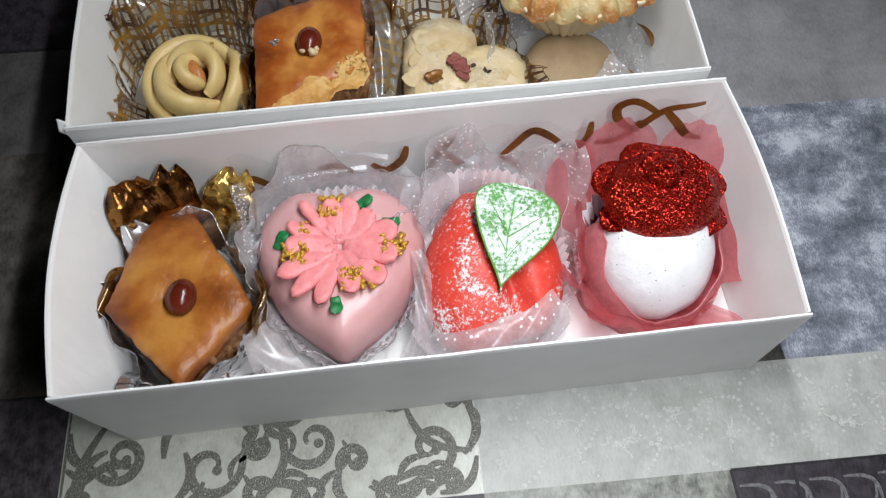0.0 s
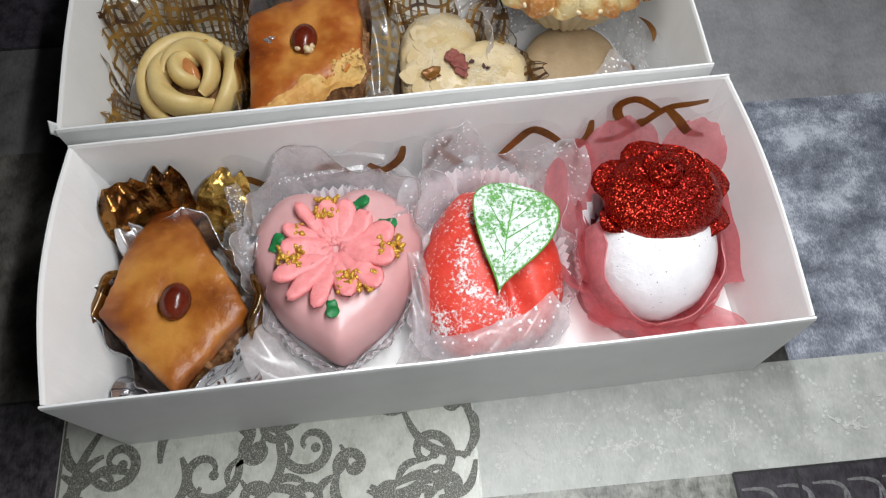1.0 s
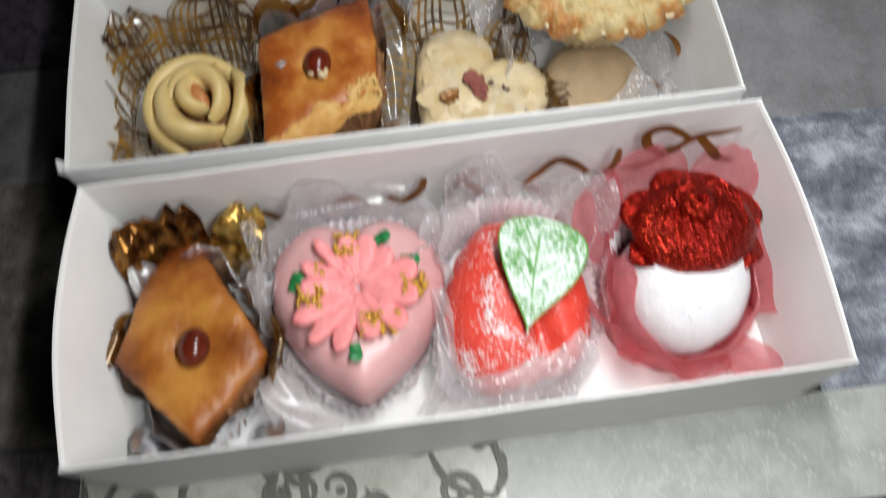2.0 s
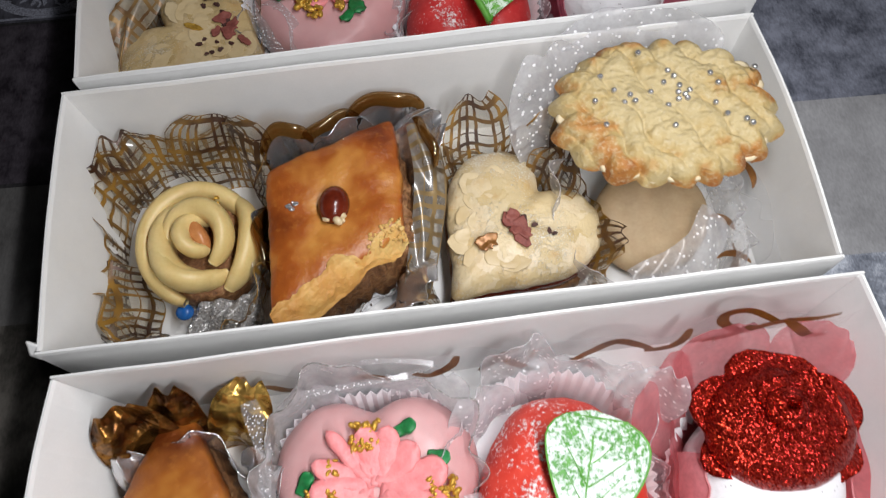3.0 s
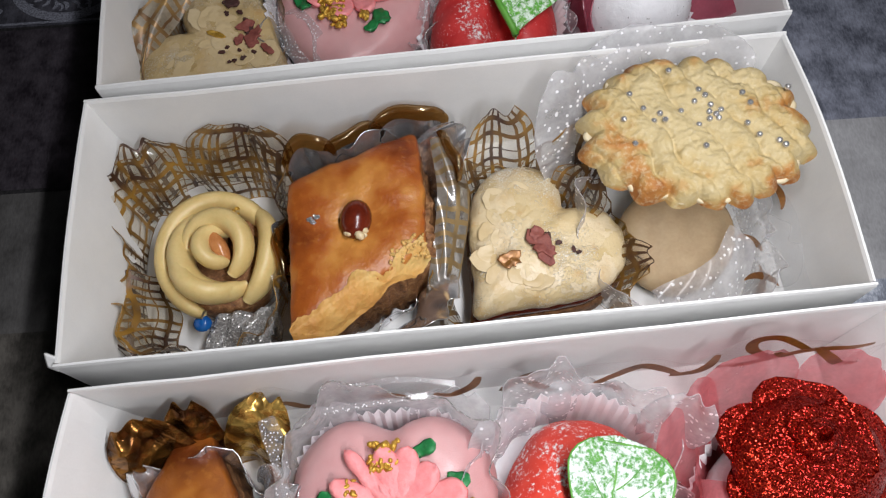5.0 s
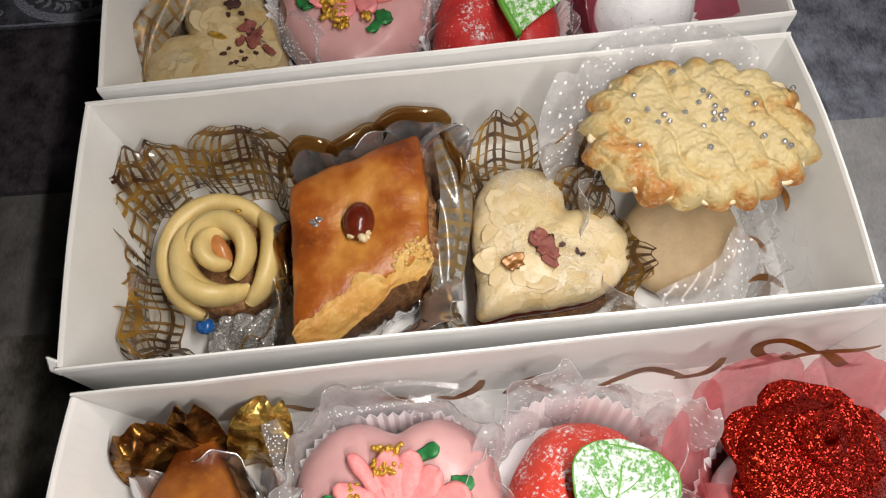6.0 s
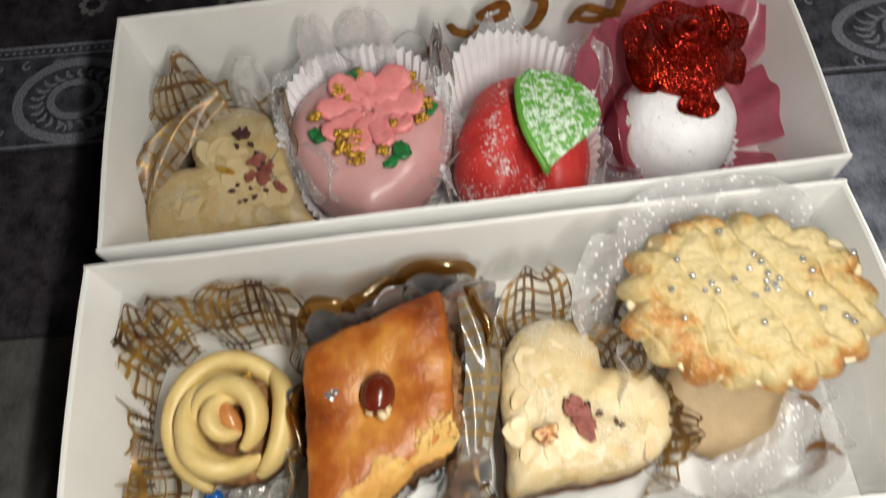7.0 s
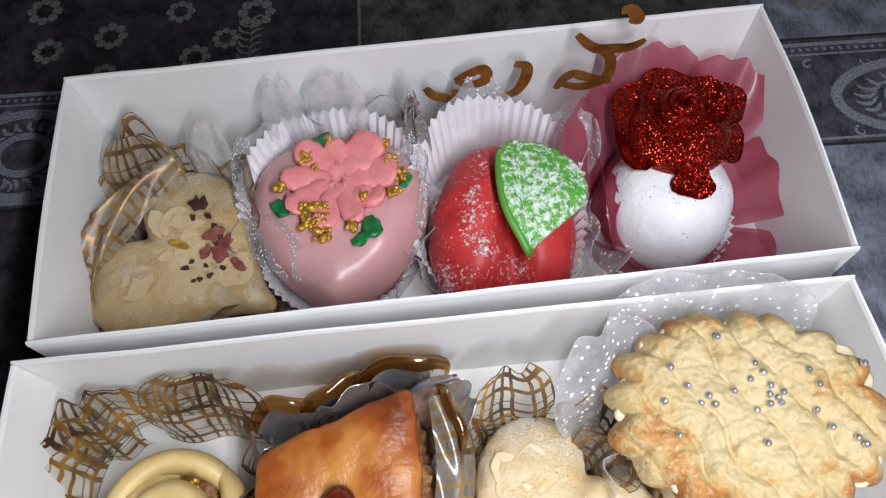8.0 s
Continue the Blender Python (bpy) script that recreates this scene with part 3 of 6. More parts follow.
def block(p0, p1, bevel=0.0):
    bm = bmesh.new()
    bmesh.ops.create_cube(bm, size=1.0)
    for v in bm.verts:
        v.co = Vector([p0[k] + (v.co[k] + 0.5) * (p1[k] - p0[k]) for k in range(3)])
    if bevel:
        bmesh.ops.bevel(bm, geom=list(bm.edges), offset=bevel, segments=2, affect="EDGES")
    return bm


# ---------------------------------------------------------------- room and table
FLOOR_Z = -0.75
for nm, p0, p1 in (("wall_south", (-1.7, -1.6, FLOOR_Z), (2.0, -1.5, 1.75)), ("wall_north", (-1.7, 1.9, FLOOR_Z), (2.0, 2.0, 1.75)),
                   ("wall_west", (-1.8, -1.6, FLOOR_Z), (-1.7, 2.0, 1.75)), ("wall_east", (2.0, -1.6, FLOOR_Z), (2.1, 2.0, 1.75)),
                   ("floor", (-1.8, -1.6, FLOOR_Z - 0.1), (2.1, 2.0, FLOOR_Z)), ("ceiling", (-1.8, -1.6, 1.75), (2.1, 2.0, 1.85))):
    tagged(part(nm, block(p0, p1), WALLPAINT, smooth=False), "plain painted " + nm.split("_")[0], nm.split("_")[0], kind="structure")

table = empty("table", (0.1, 0.12, FLOOR_Z), "dark wooden table under a patchwork cloth", "table")
part("tabletop", block((-0.8, -0.55, 0.715), (0.8, 0.55, 0.7485), 0.004), WOOD, table)
for lx in (-0.72, 0.72):
    for ly in (-0.47, 0.47):
        part("leg", block((lx - 0.03, ly - 0.03, 0), (lx + 0.03, ly + 0.03, 0.715), 0.003), WOOD, table)

cloth_thing = empty("tablecloth", (0, 0, 0), "grey and cream patchwork-print satin tablecloth lying on the table", "tablecloth")


def panel(x0, y0, x1, y1, material, label):
    """One printed field of the cloth, with a slight swell."""
    nu, nv = max(4, int((x1 - x0) / 0.012)), max(4, int((y1 - y0) / 0.012))
    nu, nv = min(nu, 50), min(nv, 50)

    def fn(u, v):
        x, y = x0 + (x1 - x0) * u, y0 + (y1 - y0) * v
        return x, y, -0.0003 + 0.00004 * noise.noise(Vector((x * 22, y * 22, 0)))
    v, f, uv = sheet(fn, nu, nv)
    return mesh_part("printed_field", v, f, material, cloth_thing, label)


FIELDS = [
    (-0.0195, -0.0285, 0.1205, 0.0175, CREAM, "cream field"), (0.1205, -0.0285, 0.36, 0.0080, PALE, "pale grey field"),
    (-0.0195, 0.0175, 0.1205, 0.30, MIDGREY, "grey field"), (0.1205, 0.0080, 0.235, 0.30, MIDGREY, "grey field"),
    (0.235, 0.0080, 0.40, 0.121, BLUEGREY, "blue-grey mottled field"), (0.235, 0.121, 0.40, 0.186, LIGHTGREY, "light grey field"),
    (0.235, 0.186, 0.40, 0.2615, DENIM, "slate field"), (0.235, 0.2615, 0.40, 0.3115, SLATE_LACE, "dark slate ornament field"),
    # the worn and taupe fields here carry painted-in light falloff
    (-0.16, 0.0175, -0.0195, 0.122, WORN_DIMMED, "brown-grey worn field, dimmed in its colour"), (-0.16, -0.12, -0.0195, 0.0175, SPECKLED, "charcoal field"),
    (-0.16, 0.122, -0.0195, 0.178, TAUPE_DIMMED, "light grey field"), (-0.16, 0.178, -0.0195, 0.2560, DARK, "charcoal field"),
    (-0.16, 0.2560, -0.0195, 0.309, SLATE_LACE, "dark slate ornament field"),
    (-0.0195, -0.12, 0.1205, -0.0285, DARK, "charcoal field"), (0.1205, -0.12, 0.2045, -0.0285, OLIVE, "grey-green ornament field"),
    (0.2045, -0.12, 0.40, -0.0285, DARK, "charcoal ornament field"), (0.36, -0.0285, 0.40, 0.0080, DARK, ""),
    (-0.0195, 0.30, 0.0420, 0.46, DARK, "charcoal flowered field"), (-0.16, 0.309, -0.0195, 0.46, DARK, "charcoal flowered field"),
    (0.0420, 0.30, 0.0730, 0.46, DARK, "charcoal field"), (0.0730, 0.30, 0.235, 0.46, MIDGREY, "grey worn field"),
    (0.235, 0.3115, 0.40, 0.46, DENIM, "slate field"),
    (-0.70, -0.43, -0.16, 0.67, DARK, ""), (0.40, -0.43, 0.90, 0.67, MIDGREY, ""), (-0.16, -0.43, 0.40, -0.12, MIDGREY, ""), (-0.16, 0.46, 0.40, 0.67, DARK, ""),
]
for fld in FIELDS:
    panel(*fld)

INK_Z = -0.00018


ink_count = 0


def ink_z():
    """Each printed stroke lies a hair above the one before."""
    global ink_count
    ink_count += 1
    return INK_Z + (ink_count % 48) * 0.000004


def spiral(cx, cy, r, turns, start, way=1, w=0.0022, taper=0.35, nb=60):
    pts, ws = [], []
    zi = ink_z()
    for k in range(nb):
        u = k / (nb - 1)
        rr = r * (1 - 0.86 * u)
        a = radians(start) + way * 2 * math.pi * turns * u
        pts.append((cx + rr * math.cos(a), cy + rr * math.sin(a), zi))
        ws.append(w * (taper + (1 - taper) * math.sin(math.pi * min(1, 0.15 + u))))
    return band(pts, ws)


def arc_line(p, q, bulge, w, nb=24, z=None):
    pts = []
    p, q = Vector(p), Vector(q)
    zi = ink_z()
    side = Vector((-(q - p).y, (q - p).x))
    for k in range(nb):
        u = k / (nb - 1)
        c = p.lerp(q, u) + side * bulge * math.sin(math.pi * u)
        pts.append((c.x, c.y, zi if z is None else z))
    return band(pts, [w * (0.45 + 0.55 * math.sin(math.pi * min(1, max(0, k / (nb - 1))))) for k in range(nb)])


def disc(cx, cy, r, nb=12, z=None):
    zi = ink_z()
    return [(cx + r * math.cos(2 * math.pi * k / nb), cy + r * math.sin(2 * math.pi * k / nb), zi if z is None else z) for k in range(nb)], [tuple(range(nb))]


# curling acanthus scrolls on the cream field
rnd = random.Random(4)


def keep_in(x, y, x0, y0, x1, y1):
    return min(x1, max(x0, x)), min(y1, max(y0, y))


lots = []
for i, (cx, cy, r, start, way) in enumerate(((0.000, -0.006, 0.0090, 200, 1), (0.030, -0.012, 0.0110, 20, -1), (0.064, -0.006, 0.0105, 150, 1), (0.064, -0.024, 0.0075, 300, -1), (0.104, -0.012, 0.0095, 250, 1), (0.092, 0.008, 0.0070, 40, -1), (0.014, 0.010, 0.0060, 90, 1), (0.044, 0.009, 0.0065, 300, -1), (0.012, -0.024, 0.0060, 10, -1), (0.090, -0.026, 0.0050, 60, 1), (0.046, -0.006, 0.0050, 120, 1), (0.078, -0.014, 0.0055, 210, -1), (0.114, 0.004, 0.0045, 330, 1), (0.028, 0.006, 0.0050, 170, -1), (-0.012, -0.018, 0.0045, 80, 1), (0.046, -0.022, 0.0050, 30, 1), (0.110, -0.024, 0.0045, 190, -1))):
    lots.append(spiral(cx, cy, r, 1.15, start, way, 0.0034, 0.5))
    a0 = radians(start)
    p = (cx + r * math.cos(a0), cy + r * math.sin(a0))
    for k, (da, ln) in enumerate(((-1.2 * way, 0.017), (-0.4 * way, 0.012), (2.2 * way, 0.010))):
        q = keep_in(p[0] + ln * math.cos(a0 + da), p[1] + ln * math.sin(a0 + da), -0.018, -0.0275, 0.1195, 0.0165)
        lots.append(arc_line(p, q, way * 0.22, 0.0034 - 0.0006 * k))
    lots.append(disc(cx + 0.2 * r, cy - 0.1 * r, 0.0017))
for p, q, bl in (((0.108, 0.012), (0.121, -0.002), 0.2), ((0.096, 0.004), (0.118, -0.014), -0.2), ((0.120, -0.016), (0.106, -0.027), 0.25), ((-0.015, -0.027), (-0.004, 0.008), 0.1), ((0.040, -0.027), (0.052, 0.004), -0.25)):
    lots.append(arc_line(keep_in(*p, -0.018, -0.0275, 0.1195, 0.0165), keep_in(*q, -0.018, -0.0275, 0.1195, 0.0165), bl, 0.0030))
lots.append(arc_line((-0.0185, -0.028), (-0.0185, 0.016), 0.0, 0.0010))
v, f = join(*lots)
tagged(mesh_part("scroll_print", v, f, SCROLL_INK, cloth_thing, "grey-green acanthus scroll print", smooth=False), kind="stuff")

# broad dotted rings and small sprays of white flowers on the pale field
lots = []
for i in range(12):
    cx, cy = 0.128 + 0.0200 * i, -0.016 + 0.009 * (i % 2)
    for k in range(40):
        a = 6.283 * k / 40
        x, y = cx + 0.0145 * math.cos(a), cy + 0.0125 * math.sin(a)
        if 0.1215 < x < 0.358 and -0.0275 < y < 0.007 and rnd.random() < 0.86:
            lots.append(disc(x + rnd.uniform(-0.0004, 0.0004), y + rnd.uniform(-0.0004, 0.0004), rnd.uniform(0.0005, 0.0010), 7))
    for k in range(9):
        a, r = rnd.uniform(0, 6.283), rnd.uniform(0.0, 0.0042)
        x, y = keep_in(cx + r * math.cos(a), cy + 0.8 * r * math.sin(a), 0.122, -0.027, 0.358, 0.0065)
        lots.append(disc(x, y, rnd.uniform(0.0006, 0.0013), 7))
        if k < 4:
            lots.append(arc_line((x, y), keep_in(x + 0.004 * math.cos(a), y + 0.004 * math.sin(a), 0.122, -0.027, 0.358, 0.0065), rnd.uniform(-0.4, 0.4), 0.0007))
v, f = join(*lots)
tagged(mesh_part("flower_print", v, f, PALE_INK, cloth_thing, "dotted white rings and small flower sprays", smooth=False), kind="stuff")


def ring(cx, cy, rx, ry, w, n=56, a0=0.0, a1=360.0):
    zi = ink_z()
    return band([(cx + rx * math.cos(radians(a0 + (a1 - a0) * k / n)), cy + ry * math.sin(radians(a0 + (a1 - a0) * k / n)), zi) for k in range(n + 1)], w)


# lace bands and ovals on the slate fields
lots = []
for x0, x1 in ((0.237, 0.398), (-0.158, -0.022)):
    for y, w in ((0.3085, 0.0018), (0.3035, 0.0010), (0.2640 if x0 > 0 else 0.2585, 0.0012)):
        zi = ink_z()
        lots.append(band([(x0, y, zi), (x1, y, zi)], w))
    n = int((x1 - x0) / 0.0032)
    for k in range(n):
        lots.append(disc(x0 + 0.0032 * (k + 0.5), 0.3060, 0.0009, 7))
for cx, cy, rx, ry in ((0.290, 0.2815, 0.034, 0.0165), (0.365, 0.2815, 0.030, 0.0165), (-0.056, 0.2800, 0.024, 0.0190), (-0.120, 0.2800, 0.026, 0.0190)):
    lots.append(ring(cx, cy, rx, ry, 0.0042))
    lots.append(ring(cx, cy, rx * 0.42, ry * 0.45, 0.0032))
    for k in range(22):
        a = 6.283 * k / 22
        lots.append(arc_line((cx + 0.55 * rx * math.cos(a), cy + 0.58 * ry * math.sin(a)), (cx + 0.80 * rx * math.cos(a + 0.12), cy + 0.80 * ry * math.sin(a + 0.12)), 0.25, 0.0018))
for k in range(14):
    for sx in (-0.023 - 0.0062 * k, 0.238 + 0.0115 * k):
        lots.append(spiral(sx, 0.2985 if k % 2 else 0.2665, 0.0026, 0.9, 50 * k, 1, 0.0012, nb=20))
v, f = join(*lots)
tagged(mesh_part("lace_print", v, f, LACE_INK, cloth_thing, "pale lace ovals and borders printed on slate", smooth=False), kind="stuff")

# pale daisies on the charcoal fields
lots = []
for cx, cy, r in ((-0.030, 0.336, 0.0075), (-0.002, 0.347, 0.0065), (-0.030, 0.316, 0.006), (0.006, 0.322, 0.007), (0.030, 0.344, 0.0085), (-0.055, 0.330, 0.007), (-0.06, 0.352, 0.008),
                  (0.26, 0.335, 0.01), (0.018, 0.331, 0.006)):
    for k in range(8):
        a = 2 * math.pi * k / 8
        lots.append(disc(cx + r * 0.68 * math.cos(a), cy + r * 0.68 * math.sin(a), r * 0.27, 9))
for k in range(14):
    x = 0.022 + 0.0012 * k
    lots.append(arc_line((0.028, 0.315 + 0.0018 * k), (0.028 + 0.005 * (1 if k % 2 else -1), 0.319 + 0.0018 * k), 0.2, 0.0012))
for k in range(11):
    lots.append(arc_line((0.206 + 0.012 * k, -0.034), (0.216 + 0.012 * k, -0.046), 0.4, 0.0014))
    lots.append(arc_line((0.216 + 0.012 * k, -0.036), (0.207 + 0.012 * k, -0.044), 0.3, 0.001))
v, f = join(*lots)
tagged(mesh_part("flower_print", v, f, GREY_INK, cloth_thing, "faded grey flower print on charcoal", smooth=False), kind="stuff")

# printed seams between fields
lots = []
for p, q, w in (((-0.16, 0.178), (-0.0195, 0.178), 0.0016), ((-0.16, 0.2560), (-0.0195, 0.2560), 0.0014), ((-0.0235, 0.178), (-0.0235, 0.2560), 0.0014), ((-0.16, 0.309), (0.0420, 0.309), 0.0014), ((0.235, 0.2615), (0.40, 0.2615), 0.0012),
                ((0.235, 0.3115), (0.40, 0.3115), 0.0012), ((0.2045, -0.0285), (0.40, -0.0285), 0.0008), ((-0.16, 0.0175), (-0.0195, 0.0175), 0.001), ((0.2045, -0.10), (0.2045, -0.0285), 0.001), ((0.222, -0.10), (0.226, -0.0285), 0.0012)):
    zi = ink_z()
    lots.append(band([(p[0], p[1], zi), (q[0], q[1], zi)], w))
v, f = join(*lots)
tagged(mesh_part("seam_print", v, f, SEAM_INK, cloth_thing, "dark printed seam lines", smooth=False), kind="stuff")
v, f = band([(0.0730, 0.30, INK_Z), (0.0730, 0.46, INK_Z)], 0.0012)
mesh_part("seam_print", v, f, GREY_INK, cloth_thing, "pale seam line", smooth=False)


# ---------------------------------------------------------------- card boxes
BOX_H, CARD_T = 0.050, 0.0013


def wall_strip(p, q, rim_p, rim_q, bow, inward, h, n=14):
    """A card wall on the foot line p-q, up to the rim line rim_p-rim_q, swelling outwards in the middle near the rim."""
    p, q, rim_p, rim_q = Vector(p), Vector(q), Vector(rim_p), Vector(rim_q)
    out = -Vector(inward)
    verts, faces = [], []
    prof = [(0.0, 0.0), (0.0, 0.5), (0.0, 0.975), (0.25, 1.0), (0.75, 1.0), (1.0, 0.975), (1.0, 0.5), (1.0, 0.0)]
    for k in range(n + 1):
        u = k / n
        foot, rim = p.lerp(q, u), rim_p.lerp(rim_q, u)
        for d, zf in prof:
            c = foot.lerp(rim, zf)
            z = h * zf
            push = bow * math.sin(math.pi * u) * zf + 0.0004 * noise.noise(Vector((c.x * 40, c.y * 40, z * 30)))
            s = c + out * (push - d * CARD_T)
            verts.append((s.x, s.y, z))
    m = len(prof)
    for k in range(n):
        for i in range(m):
            a, b = k * m + i, k * m + (i + 1) % m
            faces.append((a, b, b + m, a + m))
    faces.append(tuple(reversed(range(m))))
    faces.append(tuple(range(n * m, n * m + m)))
    return verts, faces


def gift_box(rim, foot_in, bows, label):
    """An open card box. rim: its front left, front right, back right and back left corners; foot_in: how far the foot of the left wall stands inside its rim."""
    c = sum((Vector(k) for k in rim), Vector((0, 0))) / 4
    box = empty("gift_box", (c.x, c.y, 0), label, "box", "open white boxes in a row")
    top = [Vector(k) - c for k in rim]
    loc = [top[0] + Vector((foot_in, 0)), top[1], top[2], top[3] + Vector((foot_in, 0))]
    for nm, i, j, bow in (("front_wall", 0, 1, bows[0]), ("side_wall", 1, 2, bows[1]), ("back_wall", 2, 3, bows[2]), ("side_wall", 3, 0, bows[3])):
        ends = [loc[i].copy(), loc[j].copy(), top[i].copy(), top[j].copy()]
        e = (ends[1] - ends[0]).normalized()
        inward = Vector((-e.y, e.x))
        if nm == "side_wall":
            for k in (0, 2):
                ends[k] += e * CARD_T * 1.05
                ends[k + 1] -= e * CARD_T * 1.05
        v, f = wall_strip(*ends, bow, inward, BOX_H)
        mesh_part(nm, v, f, CARD, box, smooth=False)
    ins = [k * 0.985 for k in loc]
    v = [(k.x, k.y, 0.0) for k in ins] + [(k.x, k.y, 0.0012) for k in ins]
    f = [(3, 2, 1, 0), (4, 5, 6, 7), (0, 1, 5, 4), (1, 2, 6, 5), (2, 3, 7, 6), (3, 0, 4, 7)]
    mesh_part("base", v, f, CARD, box, smooth=False)
    return box


gift_box([(-0.003, -0.0002), (0.2210, 0.0060), (0.2190, 0.0980), (-0.0060, 0.0882)], 0.006, (0.0, 0.0025, 0.0, 0.0045), "open white card box holding four decorated cakes")
box_two = gift_box([(-0.0110, 0.0940), (0.2150, 0.1020), (0.2110, 0.1900), (-0.0140, 0.1810)], 0.002, (0.0, 0.002, 0.0, 0.001), "open white card box with a torn front corner, holding baked pastries")
gift_box([(-0.0110, 0.1850), (0.2150, 0.1970), (0.2100, 0.2860), (-0.0150, 0.2740)], 0.001, (0.0, 0.0015, 0.0, 0.001), "open white card box holding a biscuit and three iced cakes")
# torn tab at the front corner of the middle box
v, f, uv = sheet(lambda u, w: (-0.1108 - 0.0030 * u, -0.0475 + 0.0012 * u + 0.0032 * w, 0.0465 + 0.0030 * w + 0.0006 * u), 6, 6)
mesh_part("torn_tab", v, f, CARD, box_two, thick=0.0008)

FLOOR_IN = 0.0013   # top of a box's base


# ---------------------------------------------------------------- wrappers
def paper_cup(cx, cy, radius, h, flare, pleats, label, n_per=4, amp=0.0005, base=0.92, back=0.45):
    cup = empty("paper_cup", (cx, cy, FLOOR_IN), label, "paper cup", "pleated white paper cups")
    n = pleats * n_per
    verts, faces = [], []
    rows = 7
    for j in range(rows + 1):
        w = j / rows
        for i in range(n):
            a = 2 * math.pi * i / n
            tri = abs((i % n_per) / n_per * 2 - 1) * 2 - 1
            r = radius(a) * (base + 0.06 * w) + flare * w * w + amp * tri * (0.3 + w) + 0.0012 * w * noise.noise(Vector((math.cos(a) * 3, math.sin(a) * 3, cx * 50)))
            z = h * (1 + back * math.sin(a)) * w * (1 + 0.10 * noise.noise(Vector((math.cos(a) * 2, math.sin(a) * 2, cx * 90)))) + (0.0006 * tri if j == rows else 0)
            verts.append((r * math.cos(a), r * math.sin(a), z))
    for j in range(rows):
        for i in range(n):
            a, b = j * n + i, j * n + (i + 1) % n
            faces.append((a, b, b + n, a + n))
    mesh_part("pleated_side", verts, faces, PAPER, cup, smooth=False, thick=0.00012)
    v, f = [(radius(2 * math.pi * i / 48) * 0.9 * math.cos(2 * math.pi * i / 48), radius(2 * math.pi * i / 48) * 0.9 * math.sin(2 * math.pi * i / 48), 0.0003) for i in range(48)], [tuple(range(48))]
    mesh_part("bottom", v, f, PAPER, cup)
    return cup


def wrap(name, cx, cy, radius, lo, hi, flare, waves, material, label, category, seed=1, base=0.98, a0=0.0, a1=360.0, rise=None, amp=0.003, thick=0.0, edging=None):
    """A loose sheet standing round a cake: wavy, uneven rim. rise(angle) scales its height."""
    th = empty(name, (cx, cy, FLOOR_IN), label, category)
    full = a1 - a0 >= 359.9

    def fn(u, w):
        a = radians(a0 + (a1 - a0) * u)
        k = noise.noise(Vector((math.cos(a) * 2.2, math.sin(a) * 2.2, seed * 7.3)))
        k2 = noise.noise(Vector((math.cos(a) * 6, math.sin(a) * 6, seed * 3.1 + w)))
        top = (lo + (hi - lo) * (0.5 + 0.5 * math.sin(waves * a + seed))) * (1 + 0.35 * k)
        if rise:
            top *= rise(a)
        r = radius(a) * base + flare * w * w * (1 + 0.6 * math.sin(waves * a + seed)) + amp * w * k2 + 0.0015 * w * math.sin(waves * 2.7 * a)
        return r * math.cos(a), r * math.sin(a), max(0.0004, top * w)
    v, f, uv = sheet(fn, 120, 12, 0.0175 * (a1 - a0) / 57.3 * 1.6, hi)
    mesh_part("sheet", v, f, material, th, uvs=uv, thick=thick)
    if not edging:
        v, f = tube([fn(k / 120, 1.0) for k in range(121)], 0.00016, 5)
        mesh_part("folded_edge", v, f, material, th)
    else:
        v, f = tube([fn(k / 160, 1.0) for k in range(161)], 0.0002, 5)
        mesh_part("edging", v, f, edging, th, "glittering silver edging")
    return th


# ---------------------------------------------------------------- cake parts
def lumps(points, r, seed, spread=0.0, n=1, squash=0.7):
    rr = random.Random(seed)
    lots = []
    for p in points:
        for _ in range(n):
            s = r * rr.uniform(0.6, 1.25)
            m = pose(p[0] + rr.uniform(-1, 1) * spread, p[1] + rr.uniform(-1, 1) * spread, p[2] + rr.uniform(-0.3, 0.6) * s, rr.uniform(-30, 30), rr.uniform(-30, 30), rr.uniform(0, 360))
            lots.append(moved(ball(s, 8, 6, rr.uniform(0.8, 1.7), rr.uniform(0.6, 1.0), squash), m))
    return join(*lots)


def tongue(length, width, thick, furrow=0.25, curl=0.2, n=18, m=10):
    """A piped petal: from the origin along +x, rounded tip, a furrow along the middle."""
    verts, faces = [], []
    for k in range(n + 1):
        u = k / n
        w = width / 2 * (0.35 + 0.65 * math.sin(math.pi * min(1.0, 0.10 + 0.62 * u)) ** 0.8) * math.sqrt(max(0.0, 1 - max(0, (u - 0.72) / 0.28) ** 2))
        for i in range(m):
            a = 2 * math.pi * i / m
            x = length * u
            y = w * math.cos(a)
            z = thick * (0.55 + 0.45 * u) * math.sin(a) * (1 if w > 1e-5 else 0)
            if math.sin(a) > 0:
                z -= furrow * thick * math.exp(-(math.cos(a) / 0.35) ** 2)
            z += curl * thick * u * u
            g = noise.noise(Vector((x * 380, y * 380, length * 9000 + i * 0.4)))
            verts.append((x, y * (1 + 0.18 * noise.noise(Vector((u * 4, length * 5000, 0)))), z + 0.0010 * g + (0.00042 * math.sin(y * 3100 + 2.0 * g) if math.sin(a) > 0 else 0.0)))
    for k in range(n):
        for i in range(m):
            a, b = k * m + i, k * m + (i + 1) % m
            faces.append((a, b, b + m, a + m))
    faces.append(tuple(reversed(range(m))))
    return verts, faces


def small_leaf(parent, x, y, z, turn, length=0.007, width=0.0045, tilt=8):
    lot = tongue(length, width, 0.0009, 0.5, 0.8, 12, 8)
    v, f = moved(lot, pose(x, y, z, 0, -tilt, turn) @ pose(-length / 2, 0, 0))
    mesh_part("leaf", v, f, GREEN, parent, "small dark green icing leaf")


